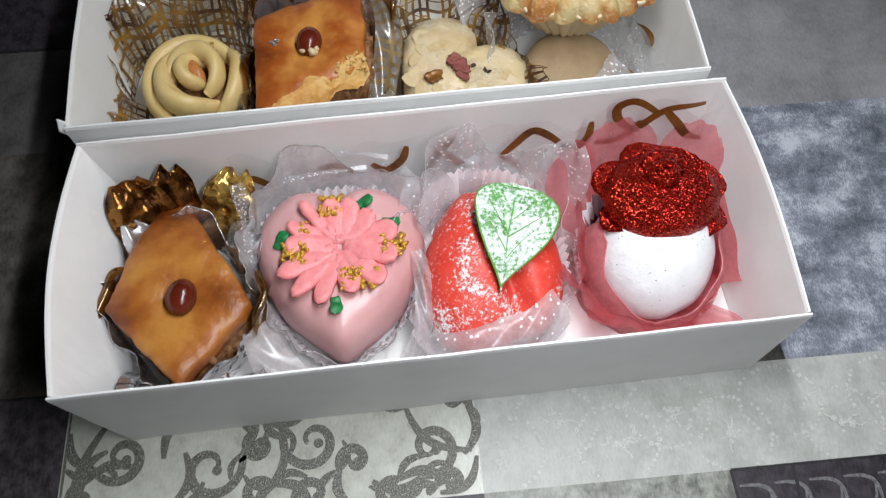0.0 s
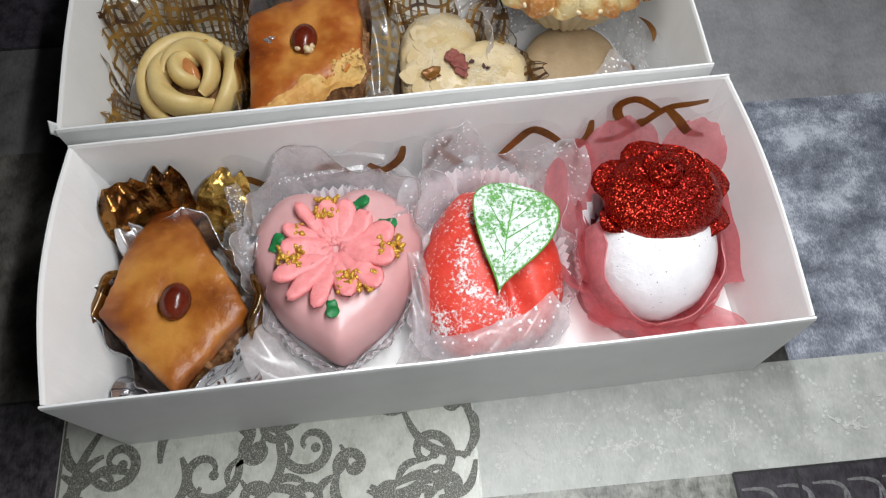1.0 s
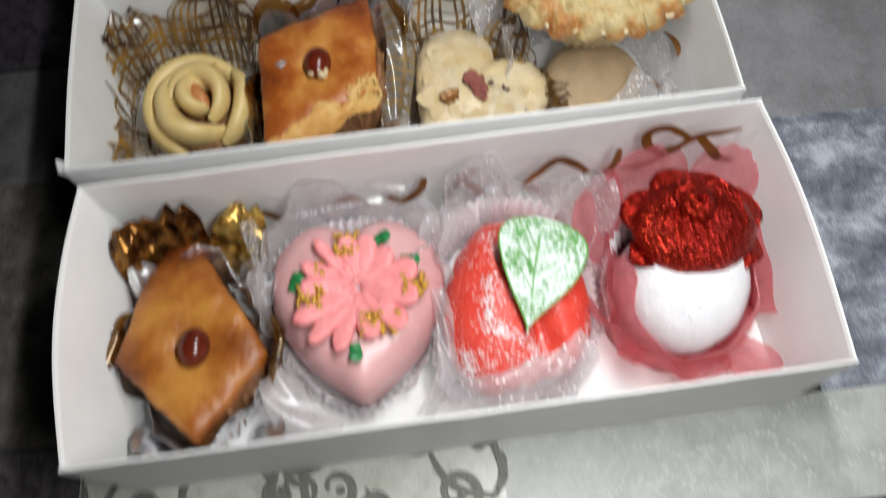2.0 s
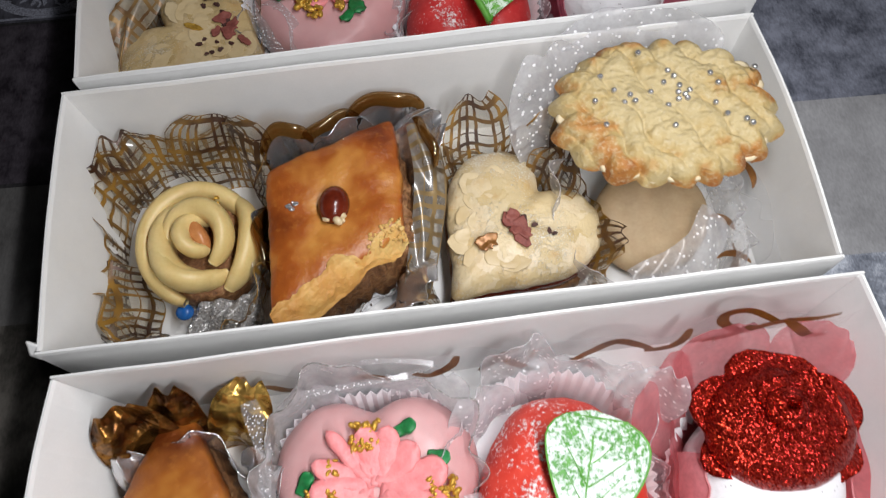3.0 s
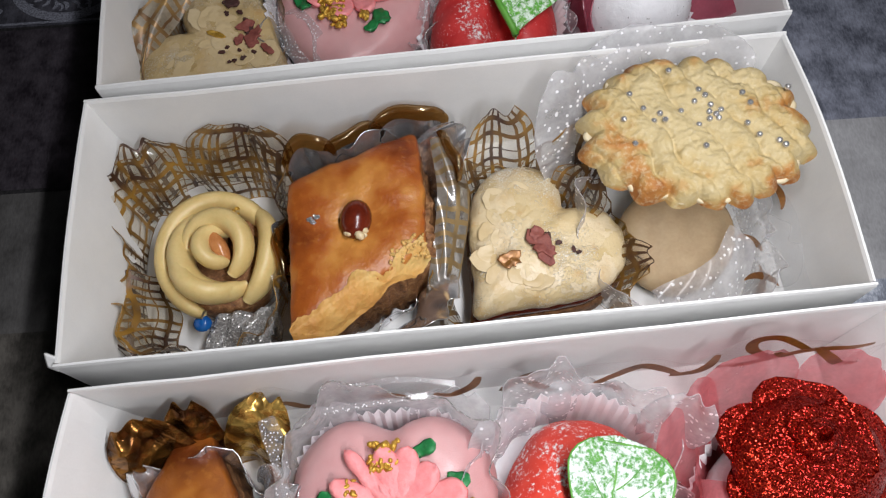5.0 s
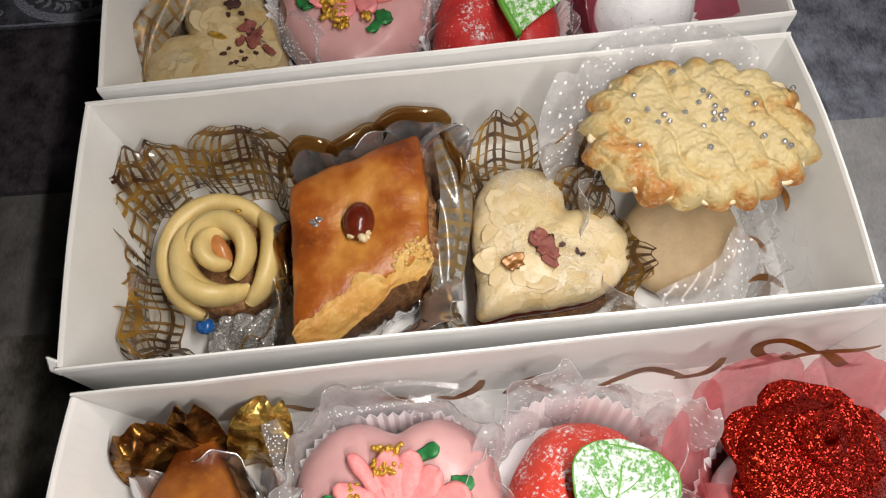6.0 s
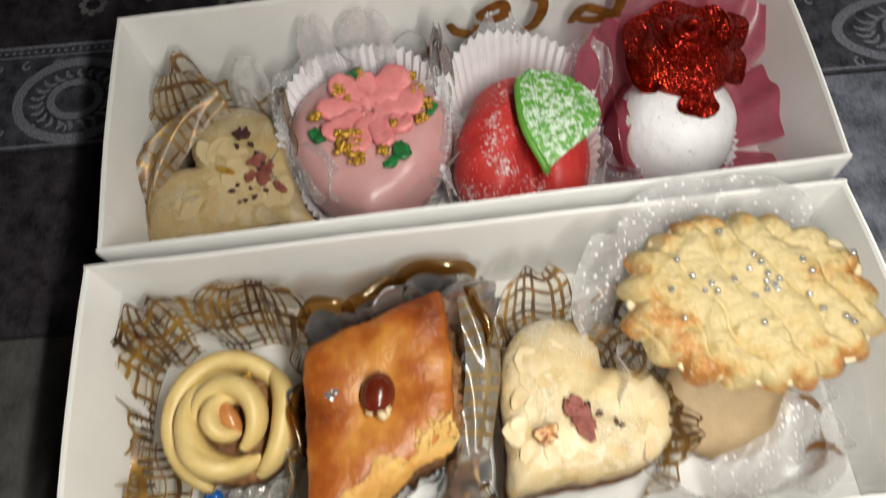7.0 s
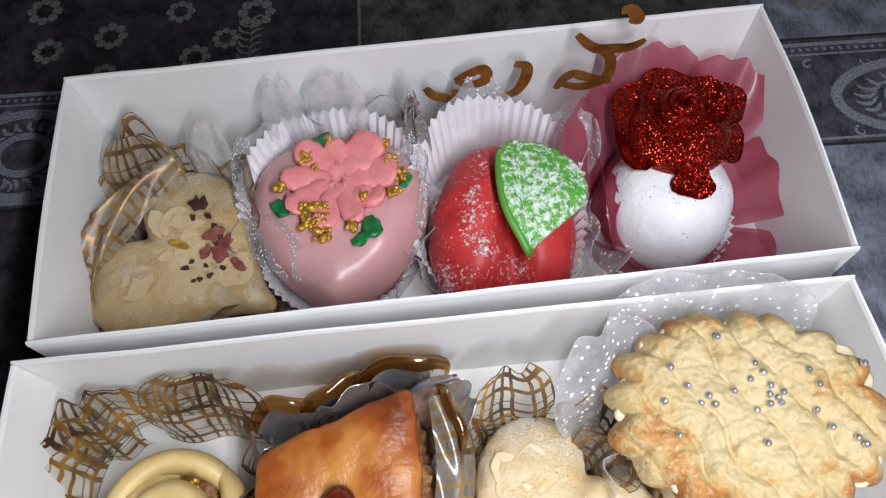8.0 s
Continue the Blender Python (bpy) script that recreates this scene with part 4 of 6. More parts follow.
def heart_cake(cx, cy, w, h, height, label, turn=0.0, plump=0.48):
    cake = empty("heart_cake", (cx, cy, FLOOR_IN + 0.0004), label, "cake", "pink heart cakes")
    rad = heart_radius(w, h, turn, 0.10, plump)
    v, f = mound(rad, height, PUFF, 140, rough=0.0008, rough_scale=90, seed=cx)
    mesh_part("glazed_body", v, f, PINK, cake)
    return cake


# ---------------------------------------------------------------- first box: four cakes
# diamond pastry in a printed foil case
CUT = [(1.0, 0.0), (1.0, 0.3), (1.0, 0.62), (0.995, 0.84), (0.985, 0.95), (0.96, 1.0), (0.86, 1.0), (0.72, 1.0), (0.56, 1.0), (0.40, 1.0), (0.25, 1.0), (0.12, 1.0)]


def pastry(cx, cy, corners, height, crust_mat, label, seed, side=0.0, droop=0.0):
    """A cut lozenge of layered pastry; droop bends its back tip down towards the box."""
    thing = empty("baklava", (cx, cy, FLOOR_IN + 0.0015), label, "pastry", "baklava pieces")

    def bent(lot):
        return [(x, y, max(z * 0.12, z - droop * max(0.0, y - 0.012) ** 2)) for x, y, z in lot[0]], lot[1]

    flat = polygon_radius(corners, 3)

    def rad(a):
        return flat(a) * (0.98 + 0.05 * noise.noise(Vector((math.cos(a) * 2.4, math.sin(a) * 2.4, seed * 3.7))) + 0.02 * noise.noise(Vector((math.cos(a) * 9, math.sin(a) * 9, seed))))

    v, f = mound(lambda a: rad(a) * (1.005 + side * max(0.0, math.cos(a + 0.25))), height * 0.80, [(1.0, 0.0), (1.0, 0.2), (0.985, 0.45), (0.965, 0.7), (0.94, 0.92), (0.9, 1.0), (0.5, 1.0)], 220, rough=0.0036, rough_scale=460, seed=seed)
    mesh_part("nut_filling", *bent((v, f)), BROWN, thing, "dark crumbly nut filling")
    v, f = mound(lambda a: rad(a) * 0.99, height * 0.12, SLAB, 120, rough=0.0006, rough_scale=300, seed=seed + 2)
    mesh_part("bottom_crust", *bent((v, f)), crust_mat, thing)

    def dip(x, y, rf):
        d2 = (x * x + y * y)
        return -0.0022 * math.exp(-d2 / 0.00005) + 0.0012 * (1 - rf) * rf * 4 * 0.6 - 0.0012 * max(0, rf - 0.8) * 5
    v, f = mound(lambda a: rad(a) * (1.0 + 0.012 * noise.noise(Vector((math.cos(a) * 5, math.sin(a) * 5, seed)))), height * 0.26, CUT, 200, z0=height * 0.74, rough=0.0006, rough_scale=150, lift=dip, seed=seed)
    top = mesh_part("top_crust", *bent((v, f)), crust_mat, thing, "glossy golden-brown egg-washed crust")
    v, f = moved(ball(0.0058, 20, 14, 0.86, 1.12, 0.8), pose(0.0008, 0.0002, height + 0.0008, 0, 0, -8))
    mesh_part("hazelnut", v, f, NUT, top, "glossy dark red roasted hazelnut")
    return thing


pastry(0.0255, 0.0370, [(-0.0085, 0.0530), (0.0240, -0.003), (0.0015, -0.0310), (-0.0255, -0.001)], 0.0275, CRUST, "golden diamond baklava with a hazelnut, in a foil case", 1.0, droop=10.0)

foil_a = ellipse_radius(0.0290, 0.036, 0, 1.25)
wrap("foil_case", 0.0245, 0.0400, foil_a, 0.014, 0.024, 0.0022, 4, FOIL, "crumpled silver foil case with dark curling print", "foil case", 2, base=0.90, amp=0.0018)


def film_tab(name, c, w, h, turn, tilt, material, label, curl=0.5, category="wrapper"):
    """A rounded lobe of wrapper film standing up from the case and curling outwards."""
    th = empty(name, (c[0], c[1], FLOOR_IN), label, category, rz=turn)

    def fn(u, v):
        x = (u - 0.5) * w * (0.8 + 0.2 * v) * math.sqrt(max(0.16, 1 - max(0, (v - 0.6) / 0.4) ** 3.0)) * (1 + 0.05 * math.sin(11 * v + c[1] * 200))
        ang = radians(tilt) + curl * v * v
        return x, -0.004 + h * v * math.sin(ang) + 0.0012 * math.sin(9 * u + c[0] * 300), max(0.0, h * v * math.cos(ang * 0.8)) + 0.0015 * math.sin(7 * u) * v
    v, f, uv = sheet(fn, 24, 16, w, h)
    mesh_part("sheet", v, f, material, th, uvs=uv)
    rim = [fn(0.0, k / 12) for k in range(3, 12)] + [fn(k / 16, 1.0) for k in range(17)] + [fn(1.0, 1 - k / 12) for k in range(1, 10)]
    v, f = tube(rim, 0.00016, 5)
    mesh_part("folded_edge", v, f, material, th)
    return th




def rolled_lip(c, w, h, turn, material, label, roll=0.0014):
    """A scalloped lobe of wrapper that stands up and rolls outwards at its rim."""
    th = empty("pastry_wrapper", (c[0], c[1], FLOOR_IN), label, "wrapper", rz=turn)

    def fn(u, v):
        s = u * 2 - 1
        top = h * (1 - 0.08 * s * s - 0.10 * s ** 8)
        y0 = -0.0016 * s * s + 0.0008 * math.sin(8 * u + c[0] * 200)
        if v < 0.5:
            return s * w / 2 * (0.85 + 0.3 * v), y0 + 0.002 * v, top * v * 2
        q = (v - 0.5) * 2
        ang = q * 3.4
        rr = roll * (1 - 0.25 * s ** 4)
        return s * w / 2 * (1.0 - 0.10 * q * q), y0 + 0.001 + rr * (1 - math.cos(ang)), top + rr * math.sin(ang) * 0.8
    v, f, uv = sheet(fn, 26, 24)
    mesh_part("rolled_sheet", v, f, material, th, uvs=uv)
    v, f, uv = sheet(lambda u, q: (fn(0.06 + 0.88 * u, 0.46 * q)[0], fn(u, 0.46 * q)[1] - 0.0009 + 0.0004 * math.sin(9 * u + 5 * q) * q, fn(u, 0.46 * q)[2]), 18, 8)
    mesh_part("foil_lining", v, f, FOIL, th, "printed silver foil lining")
    return th


AMBER_LIP = "rolled amber see-through lobe of pastry wrapping"
for c_, w_, h_, tn_ in (((0.0500, 0.0370), 0.016, 0.031, -92), ((0.0005, 0.0420), 0.020, 0.026, 80)):
    rolled_lip(c_, w_ * 1.3, h_ * 0.94, tn_, AMBER, AMBER_LIP)
film_tab("pastry_wrapper", (0.0085, 0.0740), 0.024, 0.036, 28, -2, BROWN_FOIL, "crumpled dark amber lobe of a pastry wrapper", 0.35)
film_tab("pastry_wrapper", (0.0205, 0.0800), 0.016, 0.036, 5, 2, BROWN_FOIL, "crumpled dark amber lobe of a pastry wrapper", 0.2)
film_tab("pastry_wrapper", (0.0080, 0.0650), 0.013, 0.026, 40, -6, FOIL, "curled silver printed lobe of a pastry wrapper")
film_tab("pastry_wrapper", (0.0370, 0.0750), 0.022, 0.030, -18, 6, GOLD_FOIL, "crumpled gold lobe of a pastry wrapper", 0.5)
film_tab("pastry_wrapper", (0.0430, 0.0600), 0.020, 0.026, -60, -3, FOIL, "curled silver printed lobe of a pastry wrapper")
film_tab("pastry_wrapper", (0.043, 0.012), 0.018, 0.024, -140, 6, FOIL, "curled silver printed lobe of a pastry wrapper")
film_tab("pastry_wrapper", (0.012, 0.010), 0.024, 0.020, 140, -2, FOIL, "crumpled silver printed lobe of a pastry wrapper")

# pink heart with a piped flower
SET_IN[:] = [0.001, 0.0045]
heart_a = heart_cake(0.0765, 0.0455, 0.0640, 0.067, 0.027, "pearly pink glazed heart cake with a piped flower and gold dabs", 0.0, 0.47)


def piped_flower(cake, cx, cy, z, petals, material=ICING):
    for turn, length, width, off in petals:
        v, f = moved(tongue(length, width * 0.82, 0.0019, 0.5, 0.5), pose(cx, cy, z, 0, -6, turn) @ pose(off, 0, 0))
        mesh_part("petal", v, f, material, cake, "coral pink piped icing petal")


piped_flower(heart_a, 0.0010, 0.0030, 0.0268, [(100, 0.017, 0.010, 0.001), (128, 0.020, 0.006, 0.002), (75, 0.017, 0.010, 0.001), (45, 0.016, 0.010, 0.001), (12, 0.019, 0.012, 0.002), (-18, 0.020, 0.011, 0.001), (-48, 0.020, 0.011, 0.002),
             (-78, 0.018, 0.010, 0.002), (-108, 0.022, 0.008, 0.002), (-130, 0.023, 0.008, 0.002), (-152, 0.022, 0.009, 0.002), (178, 0.018, 0.011, 0.001), (155, 0.018, 0.008, 0.002)])
for gi, (gx, gy, n, sp) in enumerate(((-0.0015, 0.0180, 22, 0.0040), (-0.0145, 0.0005, 26, 0.0042), (0.0195, 0.0010, 28, 0.0042), (0.0050, -0.0105, 20, 0.0038), (0.0130, -0.0085, 7, 0.0011), (0.0115, -0.0135, 7, 0.0011), (-0.012, 0.010, 8, 0.002))):
    v, f = lumps([(gx, gy, 0.0292)], 0.00085, 30 + gi, sp, int(n * 2.6), 0.9)
    tagged(mesh_part("gold_piping", v, f, GOLD, heart_a, "glossy gold piped dabs"), kind="stuff")
for lx, ly, tn in ((0.0100, 0.0195, 20), (0.0190, 0.0105, -15), (-0.0010, -0.0195, -85), (-0.019, 0.0065, 60)):
    small_leaf(heart_a, lx, ly, 0.0275, tn)

cup_heart_rad = heart_radius(0.064, 0.070, 0, 0.2, 0.6)
paper_cup(0.0760, 0.0460, cup_heart_rad, 0.0120, 0.0020, 60, "white pleated paper cup under a pink heart cake")
wrap("tulle_wrap", 0.0755, 0.0470, cup_heart_rad, 0.024, 0.034, 0.002, 5, TULLE, "sheer white tulle with silver thread round a heart cake", "tulle", 5, base=1.03, edging=TINSEL, rise=lambda a: 0.75 + 0.35 * math.sin(a))

# red marzipan fruit with a sugared leaf


def lobed_radius(*lobes):
    """Outline of joined ellipses, each (cx, cy, rx, ry, turn)."""
    def radius(a):
        best = 0.002
        d = Vector((math.cos(a), math.sin(a)))
        for cx, cy, rx, ry, tn in lobes:
            c, s = math.cos(radians(tn)), math.sin(radians(tn))
            ox, oy = (-cx * c - cy * s) / rx, (cx * s - cy * c) / ry
            dx, dy = (d.x * c + d.y * s) / rx, (-d.x * s + d.y * c) / ry
            A, B, C = dx * dx + dy * dy, 2 * (ox * dx + oy * dy), ox * ox + oy * oy - 1
            D = B * B - 4 * A * C
            if D > 0:
                best = max(best, (-B + math.sqrt(D)) / (2 * A))
        return best
    return radius


def broad_leaf(parent, w, l, m, material, label, vein_mat, thick=0.0016, fold=0.15, droop=0.25, lop=0.0, lip=0.0, wide=0.24, rim=False):
    """A lopsided heart-shaped marzipan leaf with veins, tip towards -y; lop straightens its -x side, lip thickens that edge."""
    def spot(s, v, side=1):
        q = max(0.0, (v - wide) / (1 - wide))
        half = w / 2 * math.sqrt(max(0.0, 1 - (1 - min(1, v / wide)) ** 2)) * (0.5 + 0.5 * math.cos(math.pi * q)) ** 0.72
        x = s * half * (1 + lop if s > 0 else 1 - lop) + 0.012 * w * math.sin(9 * v + 2 * s)
        y = l * (0.5 - v) + 0.05 * l * (abs(s) ** 1.3 - 0.9 * abs(s) ** 4) * (1 - v)
        vein = 0.0007 * math.exp(-(s / 0.08) ** 2) + 0.0006 * max(0, math.sin((v * 6 + abs(s) * 1.6) * 2 * math.pi)) ** 3 * (1 - s * s)
        z = fold * abs(x) - droop * (x * x + y * y) / l + (thick / 2 * (1 - 0.8 * s ** 4) + (-vein if side > 0 else 0)) * side
        return x, y, z
    verts, faces = [], []
    nu, nv = 28, 32
    for side in (1, -1):
        for j in range(nv + 1):
            for i in range(nu + 1):
                verts.append(spot(i / nu * 2 - 1, j / nv, side))
    n1 = (nu + 1) * (nv + 1)
    for side in (0, 1):
        for j in range(nv):
            for i in range(nu):
                a = side * n1 + j * (nu + 1) + i
                q = (a, a + nu + 1, a + nu + 2, a + 1)
                faces.append(q if side == 0 else tuple(reversed(q)))
    verts, faces = moved((verts, faces), m)
    leaf = mesh_part("leaf", verts, faces, material, parent, label)
    lots = []
    for s0, v0, s1, v1, r in ((0.0, 0.16, 0.0, 0.94, 0.00034), (0.02, 0.72, 0.66, 0.40, 0.0002), (0.02, 0.52, 0.74, 0.26, 0.00025), (0.02, 0.36, 0.50, 0.12, 0.0002), (-0.02, 0.66, -0.62, 0.44, 0.0002), (-0.02, 0.50, -0.70, 0.22, 0.00024)):
        pts = []
        for k in range(13):
            u = k / 12
            x, y, z = spot(s0 + (s1 - s0) * u, v0 + (v1 - v0) * u ** 1.2)
            pts.append((x, y, z + 0.0001))
        lots.append(tube(pts, [r * (1.1 - 0.8 * k / 12) for k in range(13)], 6))
    mesh_part("vein", *moved(join(*lots), m), vein_mat, leaf, "fine veins of the leaf")
    if lip:
        pts = [spot(-1, 0.10 + 0.88 * k / 16) for k in range(17)]
        if rim:
            pts = [spot(1, 0.98 - 0.94 * k / 16) for k in range(17)] + [spot(-1, 0.04 + 0.94 * k / 16) for k in range(17)]
        mesh_part("curled_edge", *moved(tube(pts, [lip * (0.75 + 0.4 * (k % 17) / 16) for k in range(len(pts))], 10), m), PLAIN_GREEN, leaf, "thick bare green edge of the leaf")
    return leaf


straw_a = empty("marzipan_strawberry", (0.1300, 0.0440, FLOOR_IN + 0.0004), "red marzipan strawberry dusted with sugar under a pale leaf", "cake", "marzipan strawberries")
rad = lobed_radius((-0.003, -0.014, 0.0165, 0.0175, 0), (-0.0065, -0.0015, 0.0180, 0.0310, -14), (0.0070, 0.000, 0.0180, 0.0285, 10))
v, f = mound(rad, 0.030, DOME, 150, rough=0.0014, rough_scale=120, seed=3, lift=lambda x, y, rf: -0.006 * math.exp(-((x - 0.002 + 0.25 * min(0, y)) / 0.0045) ** 2) * max(0, min(1, -y / 0.012 + 0.4)) - 0.14 * max(0, -y))
mesh_part("fruit_body", v, f, STRAWBERRY, straw_a)
broad_leaf(straw_a, 0.0300, 0.0385, pose(0.0050, 0.0005, 0.0335, 8, 8, -13), LEAF_WHITE, "green marzipan leaf nearly white with sugar", PLAIN_GREEN, lop=0.12, lip=0.00035, rim=True)
cup_b = ellipse_radius(0.0275, 0.0330, 0, 2.4)
paper_cup(0.1290, 0.0440, cup_b, 0.0150, 0.0022, 60, "white pleated paper cup under a marzipan strawberry")
wrap("dotted_wrap", 0.1290, 0.0450, cup_b, 0.026, 0.040, 0.0025, 6, DOTTED, "see-through wrap with white dots round a marzipan strawberry", "wrapper", 3, base=1.04, rise=lambda a: 0.62 + 0.5 * math.sin(a))
film_tab("dotted_wrap", (0.1580, 0.0680), 0.020, 0.048, -30, 2, DOTTED, "standing corner of see-through film with white dots", 0.1)

# white iced ball with a red glitter rose


def glitter_rose(parent, cx, cy, z, petals, r0=0.008, core=(0.0205, 0.0195), cup=0.30):
    """Overlapping cupped petals round a coiled bud."""
    v, f = mound(ellipse_radius(*core), 0.014, DOME, 60, z0=-0.009, rough=0.0008, rough_scale=200)
    rose = mesh_part("rose", *moved((v, f), pose(cx, cy - 0.0035, z)), GLITTER, parent, "red glitter rose")
    for tx, ty, tz, size, turn, tilt in petals:
        verts, faces = [], []
        n, m = 20, 8
        for side in (0, 1):
            for j in range(m + 1):
                q = j / m
                for i in range(n):
                    a = 2 * math.pi * i / n
                    r = size * q * (1 + 0.10 * math.sin(3 * a + tx * 900))
                    x, y = r * math.cos(a), r * 0.85 * math.sin(a)
                    zz = cup * (x * x + y * y) / size + 0.0008 * math.sin(4 * a + ty * 700) * q - 0.0013 * side * (1 - 0.6 * q ** 4)
                    verts.append((x, y, zz))
        for side in (0, 1):
            o = side * n * (m + 1)
            for j in range(m):
                for i in range(n):
                    a, b = o + j * n + i, o + j * n + (i + 1) % n
                    faces.append((a, b, b + n, a + n) if side == 0 else (a + n, b + n, b, a))
        for i in range(n):
            a, b = m * n + i, m * n + (i + 1) % n
            o = n * (m + 1)
            faces.append((a, a + o, b + o, b))
        verts, faces = moved((verts, faces), pose(cx + tx, cy + ty, z + tz, 0, 0, turn) @ pose(0, 0, 0, tilt, 0, 0))
        mesh_part("petal", verts, faces, GLITTER, rose)
    pts = []
    for k in range(60):
        u = k / 59
        a = u * 4.2 * math.pi
        rr = r0 * (1 - 0.75 * u)
        pts.append((cx + rr * math.cos(a), cy + rr * math.sin(a), z + 0.004 + 0.004 * u))
    v, f = tube(pts, 0.0019, 8, 1.7)
    mesh_part("bud", v, f, GLITTER, rose)


ball_a = empty("iced_ball", (0.1880, 0.0420, FLOOR_IN + 0.0004), "white iced ball cake topped with a red glitter rose", "cake", "iced balls with glitter roses")
v, f = mound(lambda a: 0.0225 * (1 + 0.05 * math.exp(-((a - 4.55) / 0.4) ** 2)), 0.036, DOME, 120, rough=0.0007, rough_scale=130, seed=9, lift=lambda x, y, rf: -0.25 * max(0, -y))
mesh_part("iced_body", v, f, WHITE_ICING, ball_a)
glitter_rose(ball_a, 0.0012, 0.0160, 0.0375, [(-0.0130, -0.0075, -0.0045, 0.0095, 60, -10), (0.0125, -0.0085, -0.0050, 0.0115, -60, -10), (-0.0005, -0.0085, -0.0035, 0.0130, 178, -12), (-0.0115, 0.0030, -0.0020, 0.0120, 40, -6), (0.0125, 0.0015, -0.0015, 0.0125, -40, -6), (0.0010, 0.0085, -0.0010, 0.0130, 0, -6),
             (-0.0030, -0.0010, 0.0022, 0.0120, 100, 6), (0.0070, 0.0000, 0.0034, 0.0105, -80, 10), (0.0010, 0.0030, 0.0052, 0.0080, 20, 8)], 0.0050, (0.0205, 0.0170), -0.10)


def organza_wrap(name, cx, cy, lobes, material, label):
    """Petal-like lobes of stiff organza standing out from under a cake."""
    th = empty(name, (cx, cy, FLOOR_IN), label, "organza wrap", "organza wraps")
    for turn, length, width, up, curl in lobes:
        def fn(u, v):
            s = u * 2 - 1
            half = width / 2 * (0.50 + 0.85 * v) * (1 - 0.50 * max(0, (v - 0.7) / 0.3) ** 3)
            r = 0.010 + length * v
            z = 0.0008 + up * v ** 1.4 + curl * v * v * math.cos(math.pi * s) * 0.5 + 0.0012 * math.sin(7 * s + turn) * v
            return r, s * half, max(0.0004, z)
        v, f, uv = sheet(fn, 22, 16)
        v, f = moved((v, f), pose(0, 0, 0, 0, 0, turn))
        mesh_part("lobe", v, f, material, th, uvs=uv)
    return th


organza_wrap("organza_wrap", 0.1850, 0.0430, [(98, 0.030, 0.026, 0.040, 0.003), (55, 0.036, 0.020, 0.037, 0.004), (10, 0.032, 0.038, 0.027, 0.005), (-32, 0.020, 0.020, 0.012, 0.004), (-52, 0.034, 0.014, 0.016, 0.004), (-78, 0.024, 0.018, 0.012, 0.003), (-112, 0.023, 0.024, 0.018, 0.004),
             (-150, 0.022, 0.026, 0.020, 0.004), (172, 0.016, 0.026, 0.030, 0.003), (135, 0.030, 0.024, 0.040, 0.003)], ORGANZA, "sheer red organza wrap opening round an iced ball")


def organza_fold(cx, cy, r, h, a0, a1, edge, material, label):
    """A fold of organza that hugs a round cake up to the height edge(angle)."""
    th = empty("organza_wrap", (cx, cy, FLOOR_IN), label, "organza wrap", "organza wraps")

    def fn(u, v):
        a = radians(a0 + (a1 - a0) * u)
        z = edge(math.degrees(a)) * v
        q = max(0.0, (z - 0.38 * h) / (0.62 * h))
        rr = r * math.sqrt(max(0.05, 1 - q * q)) + 0.0012 + 0.0005 * math.sin(9 * a) + 0.002 * (1 - v) ** 2
        return rr * math.cos(a), rr * math.sin(a), 0.0006 + z
    v, f, uv = sheet(fn, 60, 14, r * radians(a1 - a0), 0.025)
    mesh_part("sheet", v, f, material, th, uvs=uv)
    v, f = tube([fn(k / 60, 1.0) for k in range(61)], 0.00035, 5)
    mesh_part("hem", v, f, material, th)
    return th


dot_fold = organza_fold(0.1290, 0.0440, 0.0285, 0.030, -140, -35, lambda d: 0.012 + 0.008 * math.sin(radians(d * 2.2)) , DOTTED, "flap of dotted see-through film over the fruit's front")
dot_fold.name = "dotted_wrap"
tagged(dot_fold, category="wrapper", group="dotted wraps")
organza_fold(0.1880, 0.0420, 0.0242, 0.036, -205, -97, lambda d: 0.0105 + 0.018 * min(1, abs(d + 97) / 80) ** 0.9, ORGANZA_FOLD, "red organza fold hugging an iced ball")
organza_fold(0.1880, 0.0420, 0.0246, 0.036, -97, 10, lambda d: 0.0105 + 0.016 * min(1, abs(d + 97) / 80) ** 0.9, ORGANZA_FOLD, "red organza fold hugging an iced ball")
paper_cup(0.1880, 0.0430, ellipse_radius(0.0235, 0.0240), 0.013, 0.0040, 52, "white pleated paper cup under an iced ball", back=0.92)


